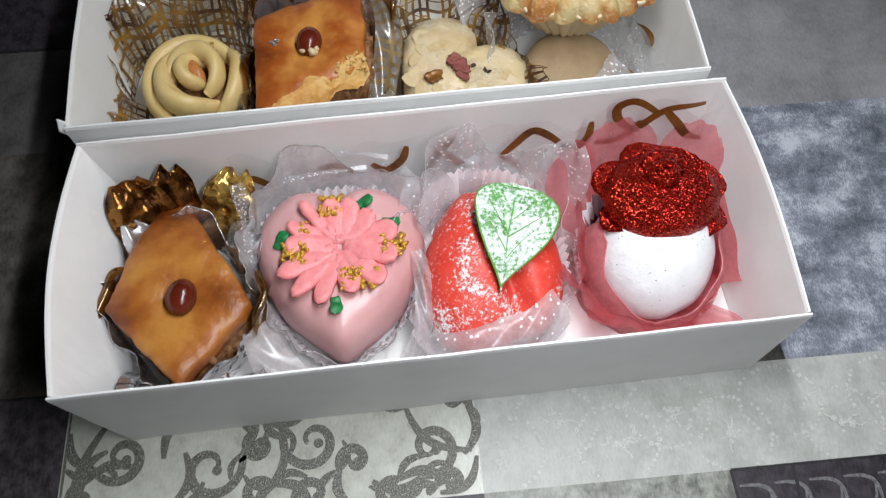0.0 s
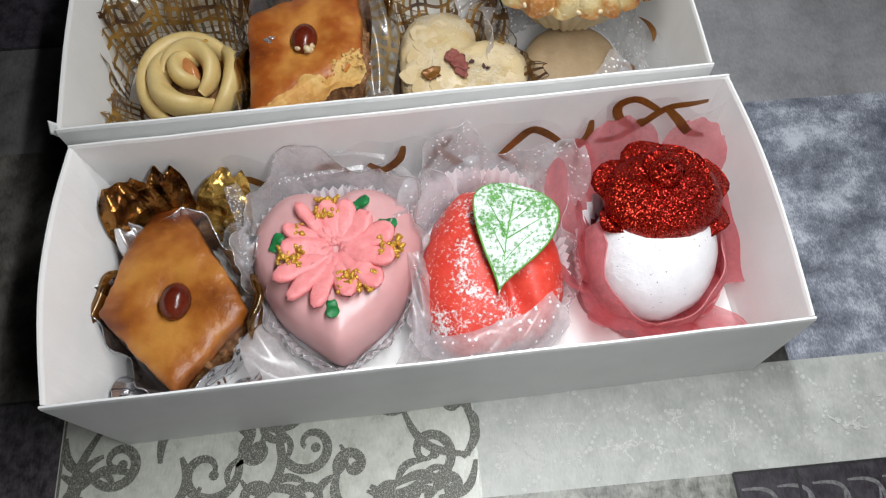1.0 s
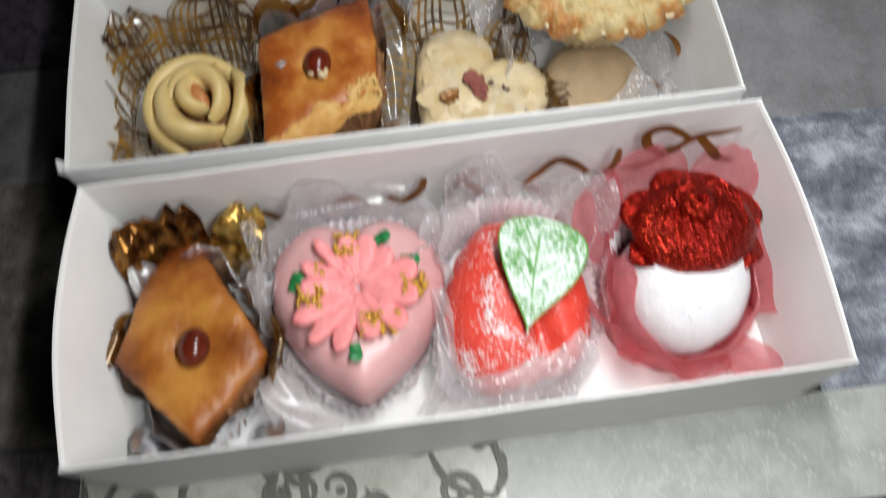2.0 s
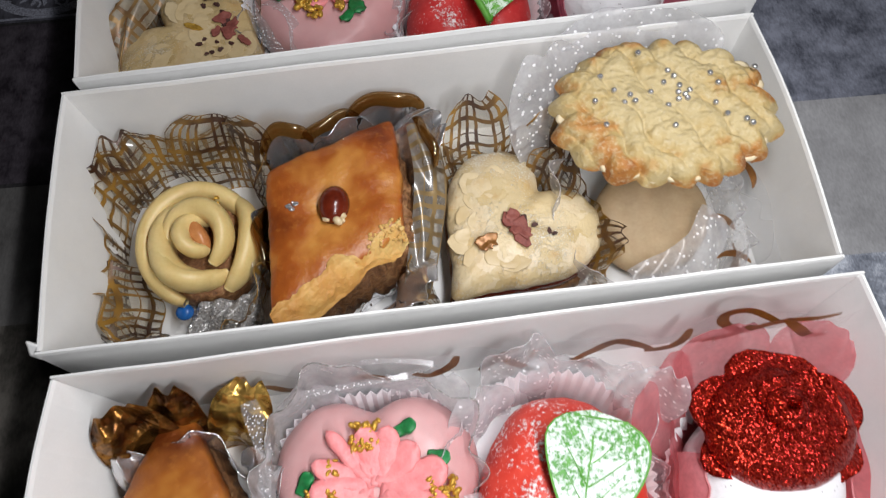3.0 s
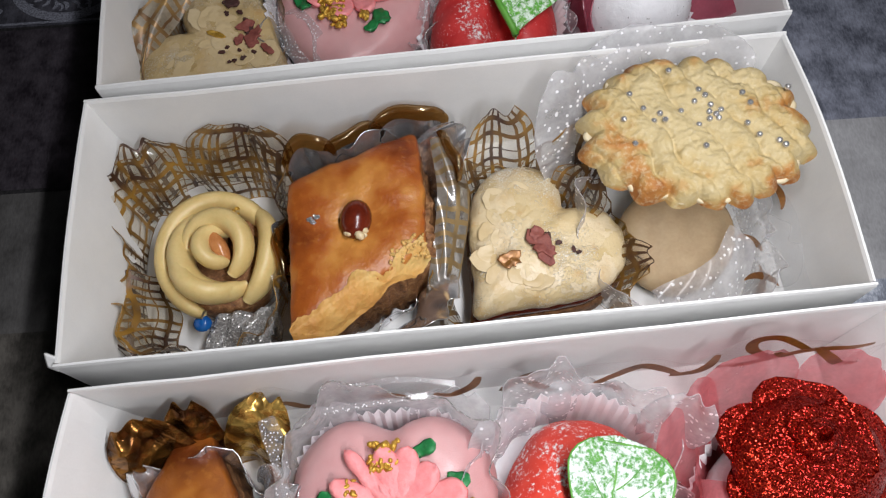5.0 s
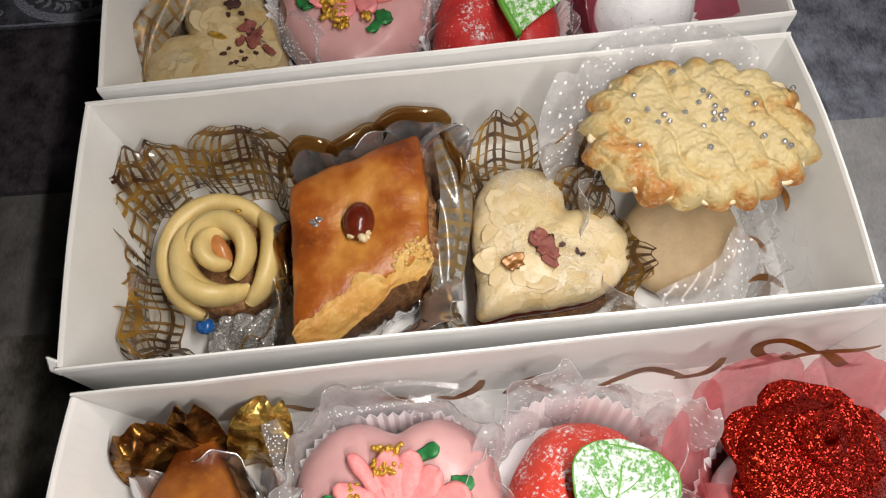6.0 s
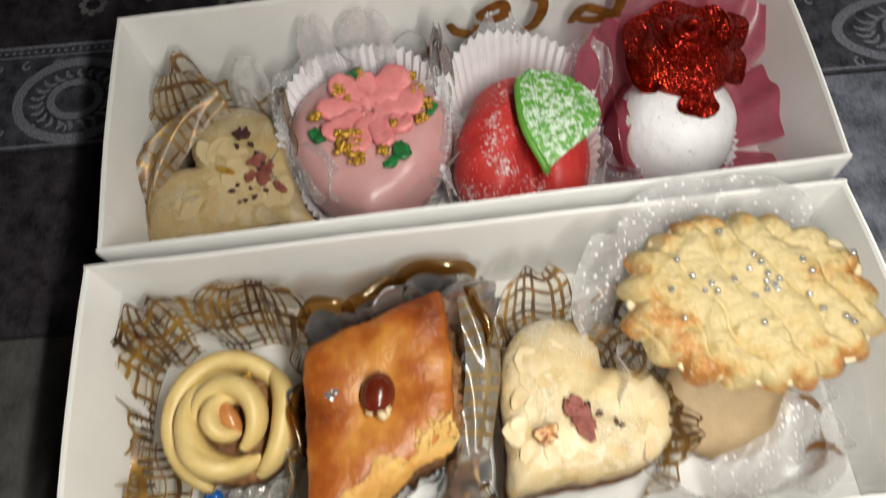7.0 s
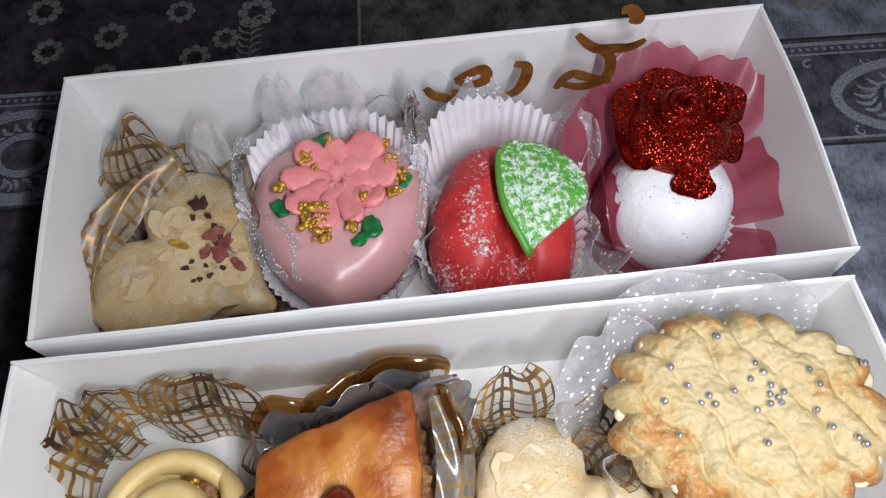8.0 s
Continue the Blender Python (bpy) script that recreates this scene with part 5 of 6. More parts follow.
def scroll_film(x0, x1, y, h, lean, strokes, label, seed, width=0.0033):
    """A clear film standing along the back wall; strokes are brown-gold printed curls, each a soft line through (x, z) points."""
    th = empty("printed_film", (x0, y, FLOOR_IN), label, "wrapper")
    L = x1 - x0

    def at(x, zz, off=0.0):
        u = x / L
        wave = 0.0016 * math.sin(u * 17 + seed) + 0.0010 * math.sin(u * 31 + seed * 2)
        return Vector((x, wave * (zz / h) - off + lean * (zz - h), zz))

    def fn(u, v):
        top = h * (0.62 + 0.38 * u) * (1 + 0.10 * math.sin(u * 23 + seed) + 0.05 * math.sin(u * 51))
        return at(u * L, 0.004 + (top - 0.004) * v)
    v, f, uv = sheet(fn, 90, 10)
    mesh_part("film", v, f, FILM, th)
    for stroke in strokes:
        P = [Vector(p) for p in stroke]
        pts, ws = [], []
        n = 9 * (len(P) - 1)
        for k in range(n + 1):
            q = min(k / 9, len(P) - 1.0001)
            i = int(q)
            e = q - i
            p0, p1, p2, p3 = P[max(i - 1, 0)], P[i], P[i + 1], P[min(i + 2, len(P) - 1)]
            c = 0.5 * ((2 * p1) + (p2 - p0) * e + (2 * p0 - 5 * p1 + 4 * p2 - p3) * e * e + (3 * p1 - p0 - 3 * p2 + p3) * e ** 3)
            pts.append(at(c.x - x0, c.y - FLOOR_IN, 0.0006))
            ws.append(width * (0.30 + 0.75 * math.sin(math.pi * min(1.0, 0.08 + 0.88 * k / n)) ** 0.7))
        v, f = band(pts, ws, up=(0, -1, 0.15))
        mesh_part("printed_curl", v, f, PRINT_BROWN, th, "brown-gold printed curl")
    return th


SET_IN[:] = [0.0, 0.0]
scroll_film(0.040, 0.216, 0.0875, 0.050, 0.06, [
    [(0.042, 0.022), (0.047, 0.024), (0.052, 0.021), (0.058, 0.023)], [(0.072, 0.028), (0.078, 0.030), (0.084, 0.026)], [(0.091, 0.030), (0.096, 0.025), (0.102, 0.029), (0.104, 0.036)],
    [(0.111, 0.021), (0.116, 0.032), (0.121, 0.041)], [(0.116, 0.033), (0.121, 0.028), (0.127, 0.022)], [(0.138, 0.030), (0.143, 0.025), (0.148, 0.017)], [(0.138, 0.028), (0.143, 0.035), (0.149, 0.042), (0.156, 0.038), (0.162, 0.031)],
    [(0.159, 0.032), (0.167, 0.031), (0.170, 0.035), (0.170, 0.043)], [(0.173, 0.031), (0.181, 0.031), (0.188, 0.039), (0.193, 0.047), (0.198, 0.051), (0.208, 0.052)], [(0.194, 0.050), (0.200, 0.043), (0.206, 0.035), (0.213, 0.031)],
    [(0.193, 0.047), (0.185, 0.051), (0.179, 0.048), (0.180, 0.042), (0.185, 0.038), (0.188, 0.042)]], "clear film with brown-gold curls along the box's back wall", 1.0)
SET_IN[:] = [0.001, 0.0045]

for c_, w_, h_, tn_, tl_, mt_, nm_, lb_ in (((0.0560, 0.0770), 0.022, 0.024, 12, 4, TULLE, "tulle_wrap", "standing corner of sheer white tulle"), ((0.0760, 0.0810), 0.026, 0.022, -6, 3, DOTTED, "dotted_wrap", "standing corner of dotted film"), ((0.0960, 0.0790), 0.024, 0.025, -15, 4, TULLE, "tulle_wrap", "standing corner of sheer white tulle"),
                                            ((0.1080, 0.0700), 0.024, 0.032, 30, 0, DOTTED, "dotted_wrap", "standing corner of dotted film"), ((0.1340, 0.0790), 0.030, 0.027, 0, 3, DOTTED, "dotted_wrap", "standing corner of dotted film"), ((0.1040, 0.0200), 0.020, 0.020, 95, 10, TULLE, "tulle_wrap", "folded flap of white tulle between cakes"),
                                            ((0.0520, 0.0160), 0.026, 0.016, 130, 20, TULLE, "tulle_wrap", "folded flap of white tulle in front of a heart cake")):
    film_tab(nm_, c_, w_, h_, tn_, tl_, mt_, lb_, 0.2, "wrapper")

# ---------------------------------------------------------------- second box: baked pastries
SET_IN[:] = [-0.001, -0.001]
roll = empty("rose_roll", (0.0235, 0.1395, FLOOR_IN + 0.0006), "pale dough rose roll with an almond at its heart", "pastry")
v, f = mound(ellipse_radius(0.0175, 0.0185), 0.013, SLAB, 90, rough=0.0008, rough_scale=200)
mesh_part("base", v, f, BROWN, roll, "browned base")
for r, a0, sweep, z, w, dr in ((0.0185, 250, -235, 0.0120, 0.0042, 0.001), (0.0150, 95, 215, 0.0150, 0.0042, -0.0015), (0.0185, 60, -120, 0.0130, 0.0040, -0.001), (0.0105, 200, -260, 0.0185, 0.0038, -0.0005), (0.0120, 300, -150, 0.0160, 0.0040, 0.0025), (0.0065, 60, 250, 0.0200, 0.0030, -0.001)):
    pts, rs = [], []
    for k in range(40):
        q = k / 39
        a = radians(a0 + sweep * q)
        rr = r + dr * math.sin(math.pi * q) - 0.002 * q
        pts.append((rr * math.cos(a), rr * 1.08 * math.sin(a), z + 0.0035 * math.sin(math.pi * q) - 0.003 * abs(q - 0.5)))
        rs.append(w * (0.12 + 0.88 * math.sin(math.pi * min(1, max(0, 0.03 + 0.94 * q))) ** 0.5))
    v, f = tube(pts, rs, 14, 1.75)
    mesh_part("dough_petal", v, f, DOUGH, roll, "pale glossy folded dough strip")
v, f = moved(ball(0.0038, 16, 10, 0.75, 1.6, 0.8), pose(0.0005, 0.0005, 0.0215, 18, 10, 35))
mesh_part("almond", v, f, surface("toasted_almond", [(0.3, (0.38, 0.13, 0.04)), (0.7, (0.62, 0.28, 0.10))], 200, 0.2, 900, 0.0002), roll, "toasted almond")
v, f = lumps([(0.006, 0.012, 0.0235)], 0.0007, 5, 0.0014, 7, 0.4)
mesh_part("gold_flake", v, f, GOLD, roll, "gold leaf flake")

pastry_b = pastry(0.0700, 0.1405, [(0.0215, 0.0330), (0.0235, -0.0090), (-0.0195, -0.0385), (-0.0225, 0.0165)], 0.032, CRUST_DEEP, "deep golden baklava with a hazelnut and a cracked edge", 5.0, 0.16)


def broken(u, w):
    """Slope of torn crust from the top down over the cut edge."""
    x, y = -0.0185 + 0.0400 * u, -0.0365 + 0.0285 * u
    w *= 1 - 0.45 * u
    out = w * 1.0 - 0.34 * (1 - 0.5 * u) * (0.6 + 0.4 * math.sin(3.0 * u + 0.4)) + 0.75 * (1 - w) * noise.noise(Vector((u * 5, w, 2.0))) + 0.10 * (1 - w) * noise.noise(Vector((u * 31, w * 2, 5.0)))
    k = 0.0008 * noise.noise(Vector((x * 300, y * 300, w * 4))) + 0.00018 * noise.noise(Vector((x * 1300, y * 1300, w * 16)))
    return x + 0.0058 * out * 0.58 + k * 0.5, y - 0.0100 * out * 0.82, 0.0330 - 0.013 * max(0.0, out + 0.12) ** 1.3 + k


v, f, uv = sheet(broken, 110, 34)
mesh_part("broken_crust", v, f, TORN, pastry_b, "pale torn crust along the cut edge")
v, f = lumps([(-0.002, -0.0045, 0.0335), (0.002, -0.0055, 0.0330), (0.004, -0.0045, 0.0330)], 0.0015, 8, 0.0008, 3, 0.8)
tagged(mesh_part("crumb_scatter", v, f, ALMOND, pastry_b, "pale pastry crumbs"), kind="stuff")
v, f = lumps([(0.0165, -0.0100, 0.0325), (0.0195, -0.0085, 0.0325), (0.0130, -0.0130, 0.0320), (0.0205, -0.0120, 0.0300)], 0.0007, 18, 0.0022, 16, 0.7)
tagged(mesh_part("crumb_scatter", v, f, TORN, pastry_b, "golden crumbs along the cracked crust"), kind="stuff")
v, f = lumps([(-0.0125, 0.0015, 0.0325)], 0.0012, 9, 0.0013, 6, 0.25)
mesh_part("silver_leaf", v, f, SILVER, pastry_b, "silver leaf flake")

case_b = polygon_radius([(0.024, 0.036), (0.027, -0.010), (-0.020, -0.041), (-0.025, 0.019)], 10)
wrap("foil_case", 0.0700, 0.1400, case_b, 0.014, 0.027, 0.002, 4, FOIL, "silver foil case with dark curling print round baklava", "foil case", 8, base=1.0, amp=0.003, rise=lambda a: 0.75 + 0.3 * math.sin(a))
for c_, w_, h_, tn_ in (((0.0550, 0.1670), 0.014, 0.040, 12), ((0.0700, 0.1725), 0.018, 0.034, 24), ((0.0880, 0.1770), 0.022, 0.038, 8), ((0.0465, 0.1380), 0.018, 0.026, 90), ((0.1000, 0.1640), 0.016, 0.036, -70)):
    rolled_lip(c_, w_ * 1.3, h_ * 0.94, tn_, AMBER, AMBER_LIP)
film_tab("pastry_wrapper", (0.0960, 0.1650), 0.022, 0.036, -60, -2, FOIL, "silver printed lobe of a pastry wrapper")
film_tab("pastry_wrapper", (0.0900, 0.1180), 0.026, 0.026, -125, 2, FOIL, "grey printed lobe of a pastry wrapper")

# heart sandwich biscuits


def heart_biscuit(cx, cy, w, h, turn, label, seed, top_mat, lobes=0.06):
    b = empty("heart_biscuit", (cx, cy, FLOOR_IN + 0.0006), label, "biscuit", "heart biscuits")
    rad = heart_radius(w, h, turn, 0.04, lobes)
    v, f = mound(lambda a: rad(a) * 1.03, 0.009, SLAB, 120, rough=0.0008, rough_scale=240, seed=seed)
    mesh_part("lower_biscuit", v, f, BROWN, b, "browned lower biscuit")
    v, f = mound(lambda a: rad(a) * 0.99, 0.005, SLAB, 120, z0=0.008, rough=0.0005, rough_scale=240, seed=seed + 1)
    mesh_part("filling", v, f, NUT, b, "dark sticky filling")
    v, f = mound(rad, 0.0115, PILLOW[2:], 140, z0=0.0115, rough=0.0011, rough_scale=210, seed=seed + 2)
    mesh_part("upper_biscuit", v, f, top_mat, b, "pale glittered upper biscuit")
    return b


def flake(parent, x, y, z, rx, ry, turn, tilt, material=ALMOND, name="almond_flake", thick=0.0004):
    v, f = mound(lambda a: ellipse_radius(rx, ry)(a) * (1 + (0.75 if material in (PETAL, CRUMB, PRINT_BROWN) else 0.16) * noise.noise(Vector((2 * math.cos(a), 2 * math.sin(a), x * 4000)))), thick, SLAB, 18, rough=0.0004, rough_scale=500, seed=x)
    v, f = moved((v, f), pose(x, y, z, tilt, tilt * 0.5, turn))
    mesh_part(name, v, f, material, parent)


bis_a = heart_biscuit(0.1245, 0.1320, 0.0560, 0.0590, -42, "heart biscuit with almond flakes, gold leaf and a rose petal", 3.0, FLAKED_TOP)
def scatter_flakes(parent, w, h, turn, n, seed, z, keep):
    """Almond flakes lying across one another over a heart, where keep(x, y) allows."""
    rnd_f = random.Random(seed)
    rad = heart_radius(w, h, turn, 0.10, 0.16)
    done = 0
    while done < n:
        x, y = rnd_f.uniform(-w / 2, w / 2), rnd_f.uniform(-h / 2, h / 2)
        if math.hypot(x, y) > 0.66 * rad(math.atan2(y, x)) or not keep(x, y):
            continue
        q = math.hypot(x, y) / rad(math.atan2(y, x))
        flake(parent, x, y, z - 0.0010 - 0.0017 * q ** 2.5 + 0.00002 * done, rnd_f.uniform(0.0045, 0.0075), rnd_f.uniform(0.0032, 0.0050), rnd_f.uniform(0, 180), rnd_f.uniform(-5.5, 5.5), thick=0.0003)
        done += 1


scatter_flakes(bis_a, 0.056, 0.059, -42, 16, 5, 0.0230, lambda x, y: x + 0.4 * y < 0.006)
flake(bis_a, -0.0060, -0.0045, 0.0240, 0.0036, 0.0026, 20, 5, PRINT_BROWN, "gold_leaf", 0.0008)
for fl in ((0.0035, 0.0000, 0.0050, 0.0022, 120, 14), (0.0055, -0.0025, 0.0040, 0.0022, 100, -12), (0.0030, 0.0035, 0.0022, 0.0016, 60, 10)):
    flake(bis_a, fl[0], fl[1], 0.0244, fl[2] * 1.3, fl[3] * 1.3, *fl[4:], material=PETAL, name="rose_petal", thick=0.0010)
for fl in ((0.0068, 0.0032, 0.0014, 0.0010, 60, 10), (0.0100, 0.0005, 0.0012, 0.0008, 20, 0), (0.0145, -0.0020, 0.0012, 0.0007, 90, 0), (0.0160, -0.0032, 0.0009, 0.0006, 30, 0)):
    flake(bis_a, fl[0], fl[1], 0.0236, *fl[2:], material=CRUMB, name="petal_crumb")

# big crumble tartlet on a pale round biscuit
disc_b = empty("round_biscuit", (0.1765, 0.1380, FLOOR_IN + 0.0006), "smooth beige round biscuit under the tartlet", "biscuit")
v, f = mound(ellipse_radius(0.0205, 0.0190, 10), 0.0085, PILLOW, 90, rough=0.0005, rough_scale=120)
mesh_part("glazed_body", *moved((v, f), pose(0, 0, 0.0064, 20, 0, 0)), BEIGE, disc_b)

tart = empty("crumble_tartlet", (0.1772, 0.1580, 0.0230), "large oval crumble tartlet sprinkled with silver pearls", "tartlet")
TART_TILT = pose(0, 0, 0, 3, -3, -6)


def scallop(rx, ry, n, amp):
    e = ellipse_radius(rx, ry, 0, 2.2)
    return lambda a: e(a) * (1 + amp * (abs(math.sin(n * a / 2 + 0.9 * math.sin(2 * a + 1))) - 0.5) + 0.05 * noise.noise(Vector((3 * math.cos(a), 3 * math.sin(a), amp * 90))))


v, f = mound(scallop(0.0312, 0.0232, 26, 0.09), 0.0265, [(0.42, 0.0), (0.50, 0.05), (0.66, 0.35), (0.86, 0.70), (1.0, 0.93), (1.01, 0.98), (0.98, 1.0), (0.9, 0.97), (0.5, 0.96), (0.2, 0.96)], 264, rough=0.0003, rough_scale=300)
mesh_part("fluted_shell", *moved((v, f), TART_TILT), SHELL, tart, "pale thin fluted pastry shell")


def crags(x, y, rf=0.0):
    """Soft slabs of crumble that run aslant, with narrow cracks between."""
    w = noise.noise(Vector((x, y, 0.3)) * 90)
    s = 0.80 * x + 0.60 * y + 0.0035 * w
    t = -0.60 * x + 0.80 * y + 0.0035 * noise.noise(Vector((x, y, 4.3)) * 110)
    rope = abs(math.sin(s * 330)) ** 0.38
    slab = 0.80 + 0.20 * abs(math.sin(t * 170 + 2.2 * math.floor(s * 105))) ** 0.5
    return 0.0026 * rope * slab + 0.0009 * noise.noise(Vector((x, y, 0.7)) * 260) + 0.00045 * noise.noise(Vector((x, y, 1.7)) * 700) - 0.0015


tart_outline = scallop(0.0335, 0.0250, 19, 0.10)
verts, faces = [], []
NG = 150
for j in range(NG + 1):
    for i in range(NG + 1):
        s, t = 2 * i / NG - 1, 2 * j / NG - 1
        dx, dy = s * math.sqrt(1 - t * t / 2), t * math.sqrt(1 - s * s / 2)
        q = math.hypot(dx, dy)
        r = tart_outline(math.atan2(dy, dx)) * (1 + 0.055 * q ** 4 * noise.noise(Vector((dx / max(q, 1e-6), dy / max(q, 1e-6), 0.4)) * 5.5))
        x, y = dx * r, dy * r
        drop = 0.0060 * max(0.0, (q - 0.80) / 0.20) ** 2.2
        verts.append((x, y, 0.0300 + 0.0012 * (1 - q * q) + crags(x, y) * (1 - 0.5 * q ** 6) - drop))
for j in range(NG):
    for i in range(NG):
        a = j * (NG + 1) + i
        faces.append((a, a + 1, a + NG + 2, a + NG + 1))
crumble_top = mesh_part("crumble_top", *moved((verts, faces), TART_TILT), CRUMBLE, tart, "craggy golden crumble topping")
pearl_data = None
rr = random.Random(11)
PEARLS = [(-0.0075, 0.0170), (-0.0195, 0.0090), (-0.0155, 0.0045), (-0.0110, 0.0020), (-0.0125, 0.0005), (-0.0215, 0.0005), (-0.0185, -0.0075), (0.0010, 0.0105), (0.0025, 0.0080), (-0.0005, 0.0065), (0.0040, 0.0050), (0.0035, 0.0028), (0.0055, 0.0020), (0.0070, 0.0035), (0.0062, 0.0008),
          (0.0035, 0.0005), (0.0005, -0.0010), (-0.0045, 0.0035), (0.0135, 0.0090), (0.0155, 0.0055), (0.0145, -0.0005), (0.0175, -0.0045), (0.0225, -0.0070), (0.0240, -0.0085), (0.0015, -0.0090), (0.0270, 0.0110), (-0.0095, 0.0000)]
for px, py in PEARLS:
    if pearl_data is None:
        pv, pf = ball(0.00100, 12, 8)
        pearl = mesh_part("silver_pearl", pv, pf, SILVER, crumble_top)
        pearl_data = pearl.data
    else:
        pearl = new("silver_pearl", pearl_data)
        pearl.parent = crumble_top
    zz = 0.0308 + crags(px, py)
    pearl.location = TART_TILT @ Vector((px, py, zz + 0.0006))

# films in the second box
wrap("plaid_wrap", 0.0180, 0.1430, ellipse_radius(0.0275, 0.0350, 0, 2.6), 0.020, 0.034, 0.0035, 4, PLAID, "clear film with crossing brown-gold stripes round a rose roll", "wrapper", 4, base=0.95, amp=0.006, rise=lambda a: 0.85 + 0.25 * math.sin(a))
film_tab("plaid_wrap", (0.0300, 0.1720), 0.042, 0.034, -4, 8, PLAID, "standing flap of film with crossing brown-gold stripes", 0.2)
film_tab("plaid_wrap", (-0.0020, 0.1680), 0.022, 0.032, 20, 4, PLAID, "standing flap of film with crossing brown-gold stripes", 0.3)
film_tab("plaid_wrap", (0.0010, 0.1230), 0.032, 0.022, 100, 25, PLAID, "curled flap of film with crossing brown-gold stripes", 0.5)
wrap("plaid_wrap", 0.1270, 0.1330, ellipse_radius(0.0290, 0.0300, 0, 2.4), 0.018, 0.032, 0.0040, 5, PLAID, "clear film with brown-gold stripes round a heart biscuit", "wrapper", 9, base=0.98, amp=0.006, rise=lambda a: 0.70 + 0.4 * math.sin(a))
film_tab("plaid_wrap", (0.1190, 0.1680), 0.026, 0.040, 8, 2, PLAID, "standing flap of film with brown-gold stripes", 0.2)
film_tab("plaid_wrap", (0.1430, 0.1500), 0.022, 0.034, -55, 2, PLAID, "standing flap of film with brown-gold stripes", 0.2)
film_tab("plaid_wrap", (0.1530, 0.1260), 0.018, 0.026, -90, 10, PLAID, "curled flap of film with brown-gold stripes", 0.4)
wrap("dotted_wrap", 0.1740, 0.1400, ellipse_radius(0.0310, 0.0340, 0, 2.4), 0.018, 0.030, 0.002, 5, DOTTED, "see-through film with white dots round the tartlet's biscuit", "wrapper", 12, base=0.95, amp=0.004)
film_tab("dotted_wrap", (0.1480, 0.1640), 0.038, 0.056, 30, 12, DOTTED, "tall flap of see-through film with white dots behind a tartlet", 0.15)
film_tab("dotted_wrap", (0.1740, 0.1760), 0.062, 0.056, -2, 12, DOTTED, "tall flap of see-through film with white dots behind a tartlet", 0.15)
film_tab("clear_wrap", (0.2020, 0.1290), 0.030, 0.026, -70, 12, FILM, "folded flap of clear film", 0.2)

scrap = empty("printed_film", (0.2000, 0.1200, FLOOR_IN), "clear film scrap with brown-gold printed curls beside a tartlet", "wrapper")
v, f, uv = sheet(lambda u, w: (-0.012 + 0.026 * u, -0.010 + 0.040 * w, 0.003 + 0.016 * u * u + 0.002 * math.sin(7 * w + 3 * u)), 14, 18)
mesh_part("film", v, f, FILM, scrap)
for k0, (sx, sy, ln, tn) in enumerate(((-0.004, -0.007, 0.015, 10), (0.006, -0.003, 0.012, 120), (0.011, 0.022, 0.012, 60), (0.004, 0.010, 0.010, 100))):
    pts = [(sx + ln * (q / 12) * math.cos(radians(tn) + 0.9 * q / 12), sy + ln * (q / 12) * math.sin(radians(tn) + 0.9 * q / 12), 0.0050 + 0.016 * max(0.0, (sx + 0.012) / 0.026) ** 2 + 0.0025 * q / 12) for q in range(13)]
    v, f = band(pts, [0.0026 * math.sin(math.pi * (0.06 + 0.9 * q / 12)) for q in range(13)])
    mesh_part("printed_curl", v, f, PRINT_BROWN, scrap)

# silver glitter ribbon and a blue bead
glit = empty("glitter_ribbon", (0.0260, 0.1110, FLOOR_IN), "crumpled silver glitter ribbon in front of a rose roll", "ribbon")
v, f, uv = sheet(lambda u, w: (-0.008 + 0.024 * u, -0.007 + 0.015 * w + 0.004 * u, 0.004 + 0.007 * w + 0.0020 * math.sin(9 * u + 5 * w) + 0.0012 * math.sin(23 * u - 9 * w)), 40, 16)
mesh_part("band", v, f, TINSEL, glit, thick=0.0003)
bead = empty("blue_bead", (0.0160, 0.1185, 0.0098), "small glossy blue bead", "bead")
v, f = ball(0.0028, 20, 12, 1.1, 1.0, 0.8)
mesh_part("bead_body", v, f, BLUE, bead)

# ---------------------------------------------------------------- third box
SET_IN[:] = [-0.005, -0.0015]
bis_b = heart_biscuit(0.0275, 0.2205, 0.0620, 0.0640, 58, "heart biscuit with almond flakes and dried rose petals", 7.0, FLAKED_DIMMED, -0.08)
scatter_flakes(bis_b, 0.060, 0.060, 58, 18, 9, 0.0237, lambda x, y: x + y < 0.010)
for k, fl in enumerate(((0.0000, 0.0195, 0.0034, 0.0026, 160, 8), (0.0065, 0.0080, 0.0036, 0.0024, 30, 10), (0.0100, 0.0040, 0.0042, 0.0020, 70, -10), (0.0085, 0.0010, 0.0030, 0.0022, 120, 8), (0.0040, 0.0020, 0.0026, 0.0014, 60, 6), (0.0145, -0.0030, 0.0034, 0.0014, 130, 8))):
    flake(bis_b, fl[0], fl[1], 0.0236, *fl[2:], material=PETAL if k else CRUMB, name="rose_petal", thick=0.0009)
for k in range(12):
    flake(bis_b, 0.004 + rr.uniform(-0.006, 0.014), 0.004 + rr.uniform(-0.012, 0.011), 0.0236, rr.uniform(0.0006, 0.0014), rr.uniform(0.0005, 0.0009), rr.uniform(0, 180), 6, CRUMB, "petal_crumb")
flake(bis_b, -0.0045, 0.0050, 0.0240, 0.0040, 0.0012, -20, 8, GOLD, "gold_leaf")
wrap("plaid_wrap", 0.0190, 0.2300, ellipse_radius(0.0275, 0.0310, 0, 2.4), 0.020, 0.034, 0.002, 4, PLAID_TULLE, "beige tulle with brown-gold stripes round a heart biscuit", "wrapper", 6, base=0.98, amp=0.005, rise=lambda a: 0.80 + 0.35 * math.sin(a + 0.5))
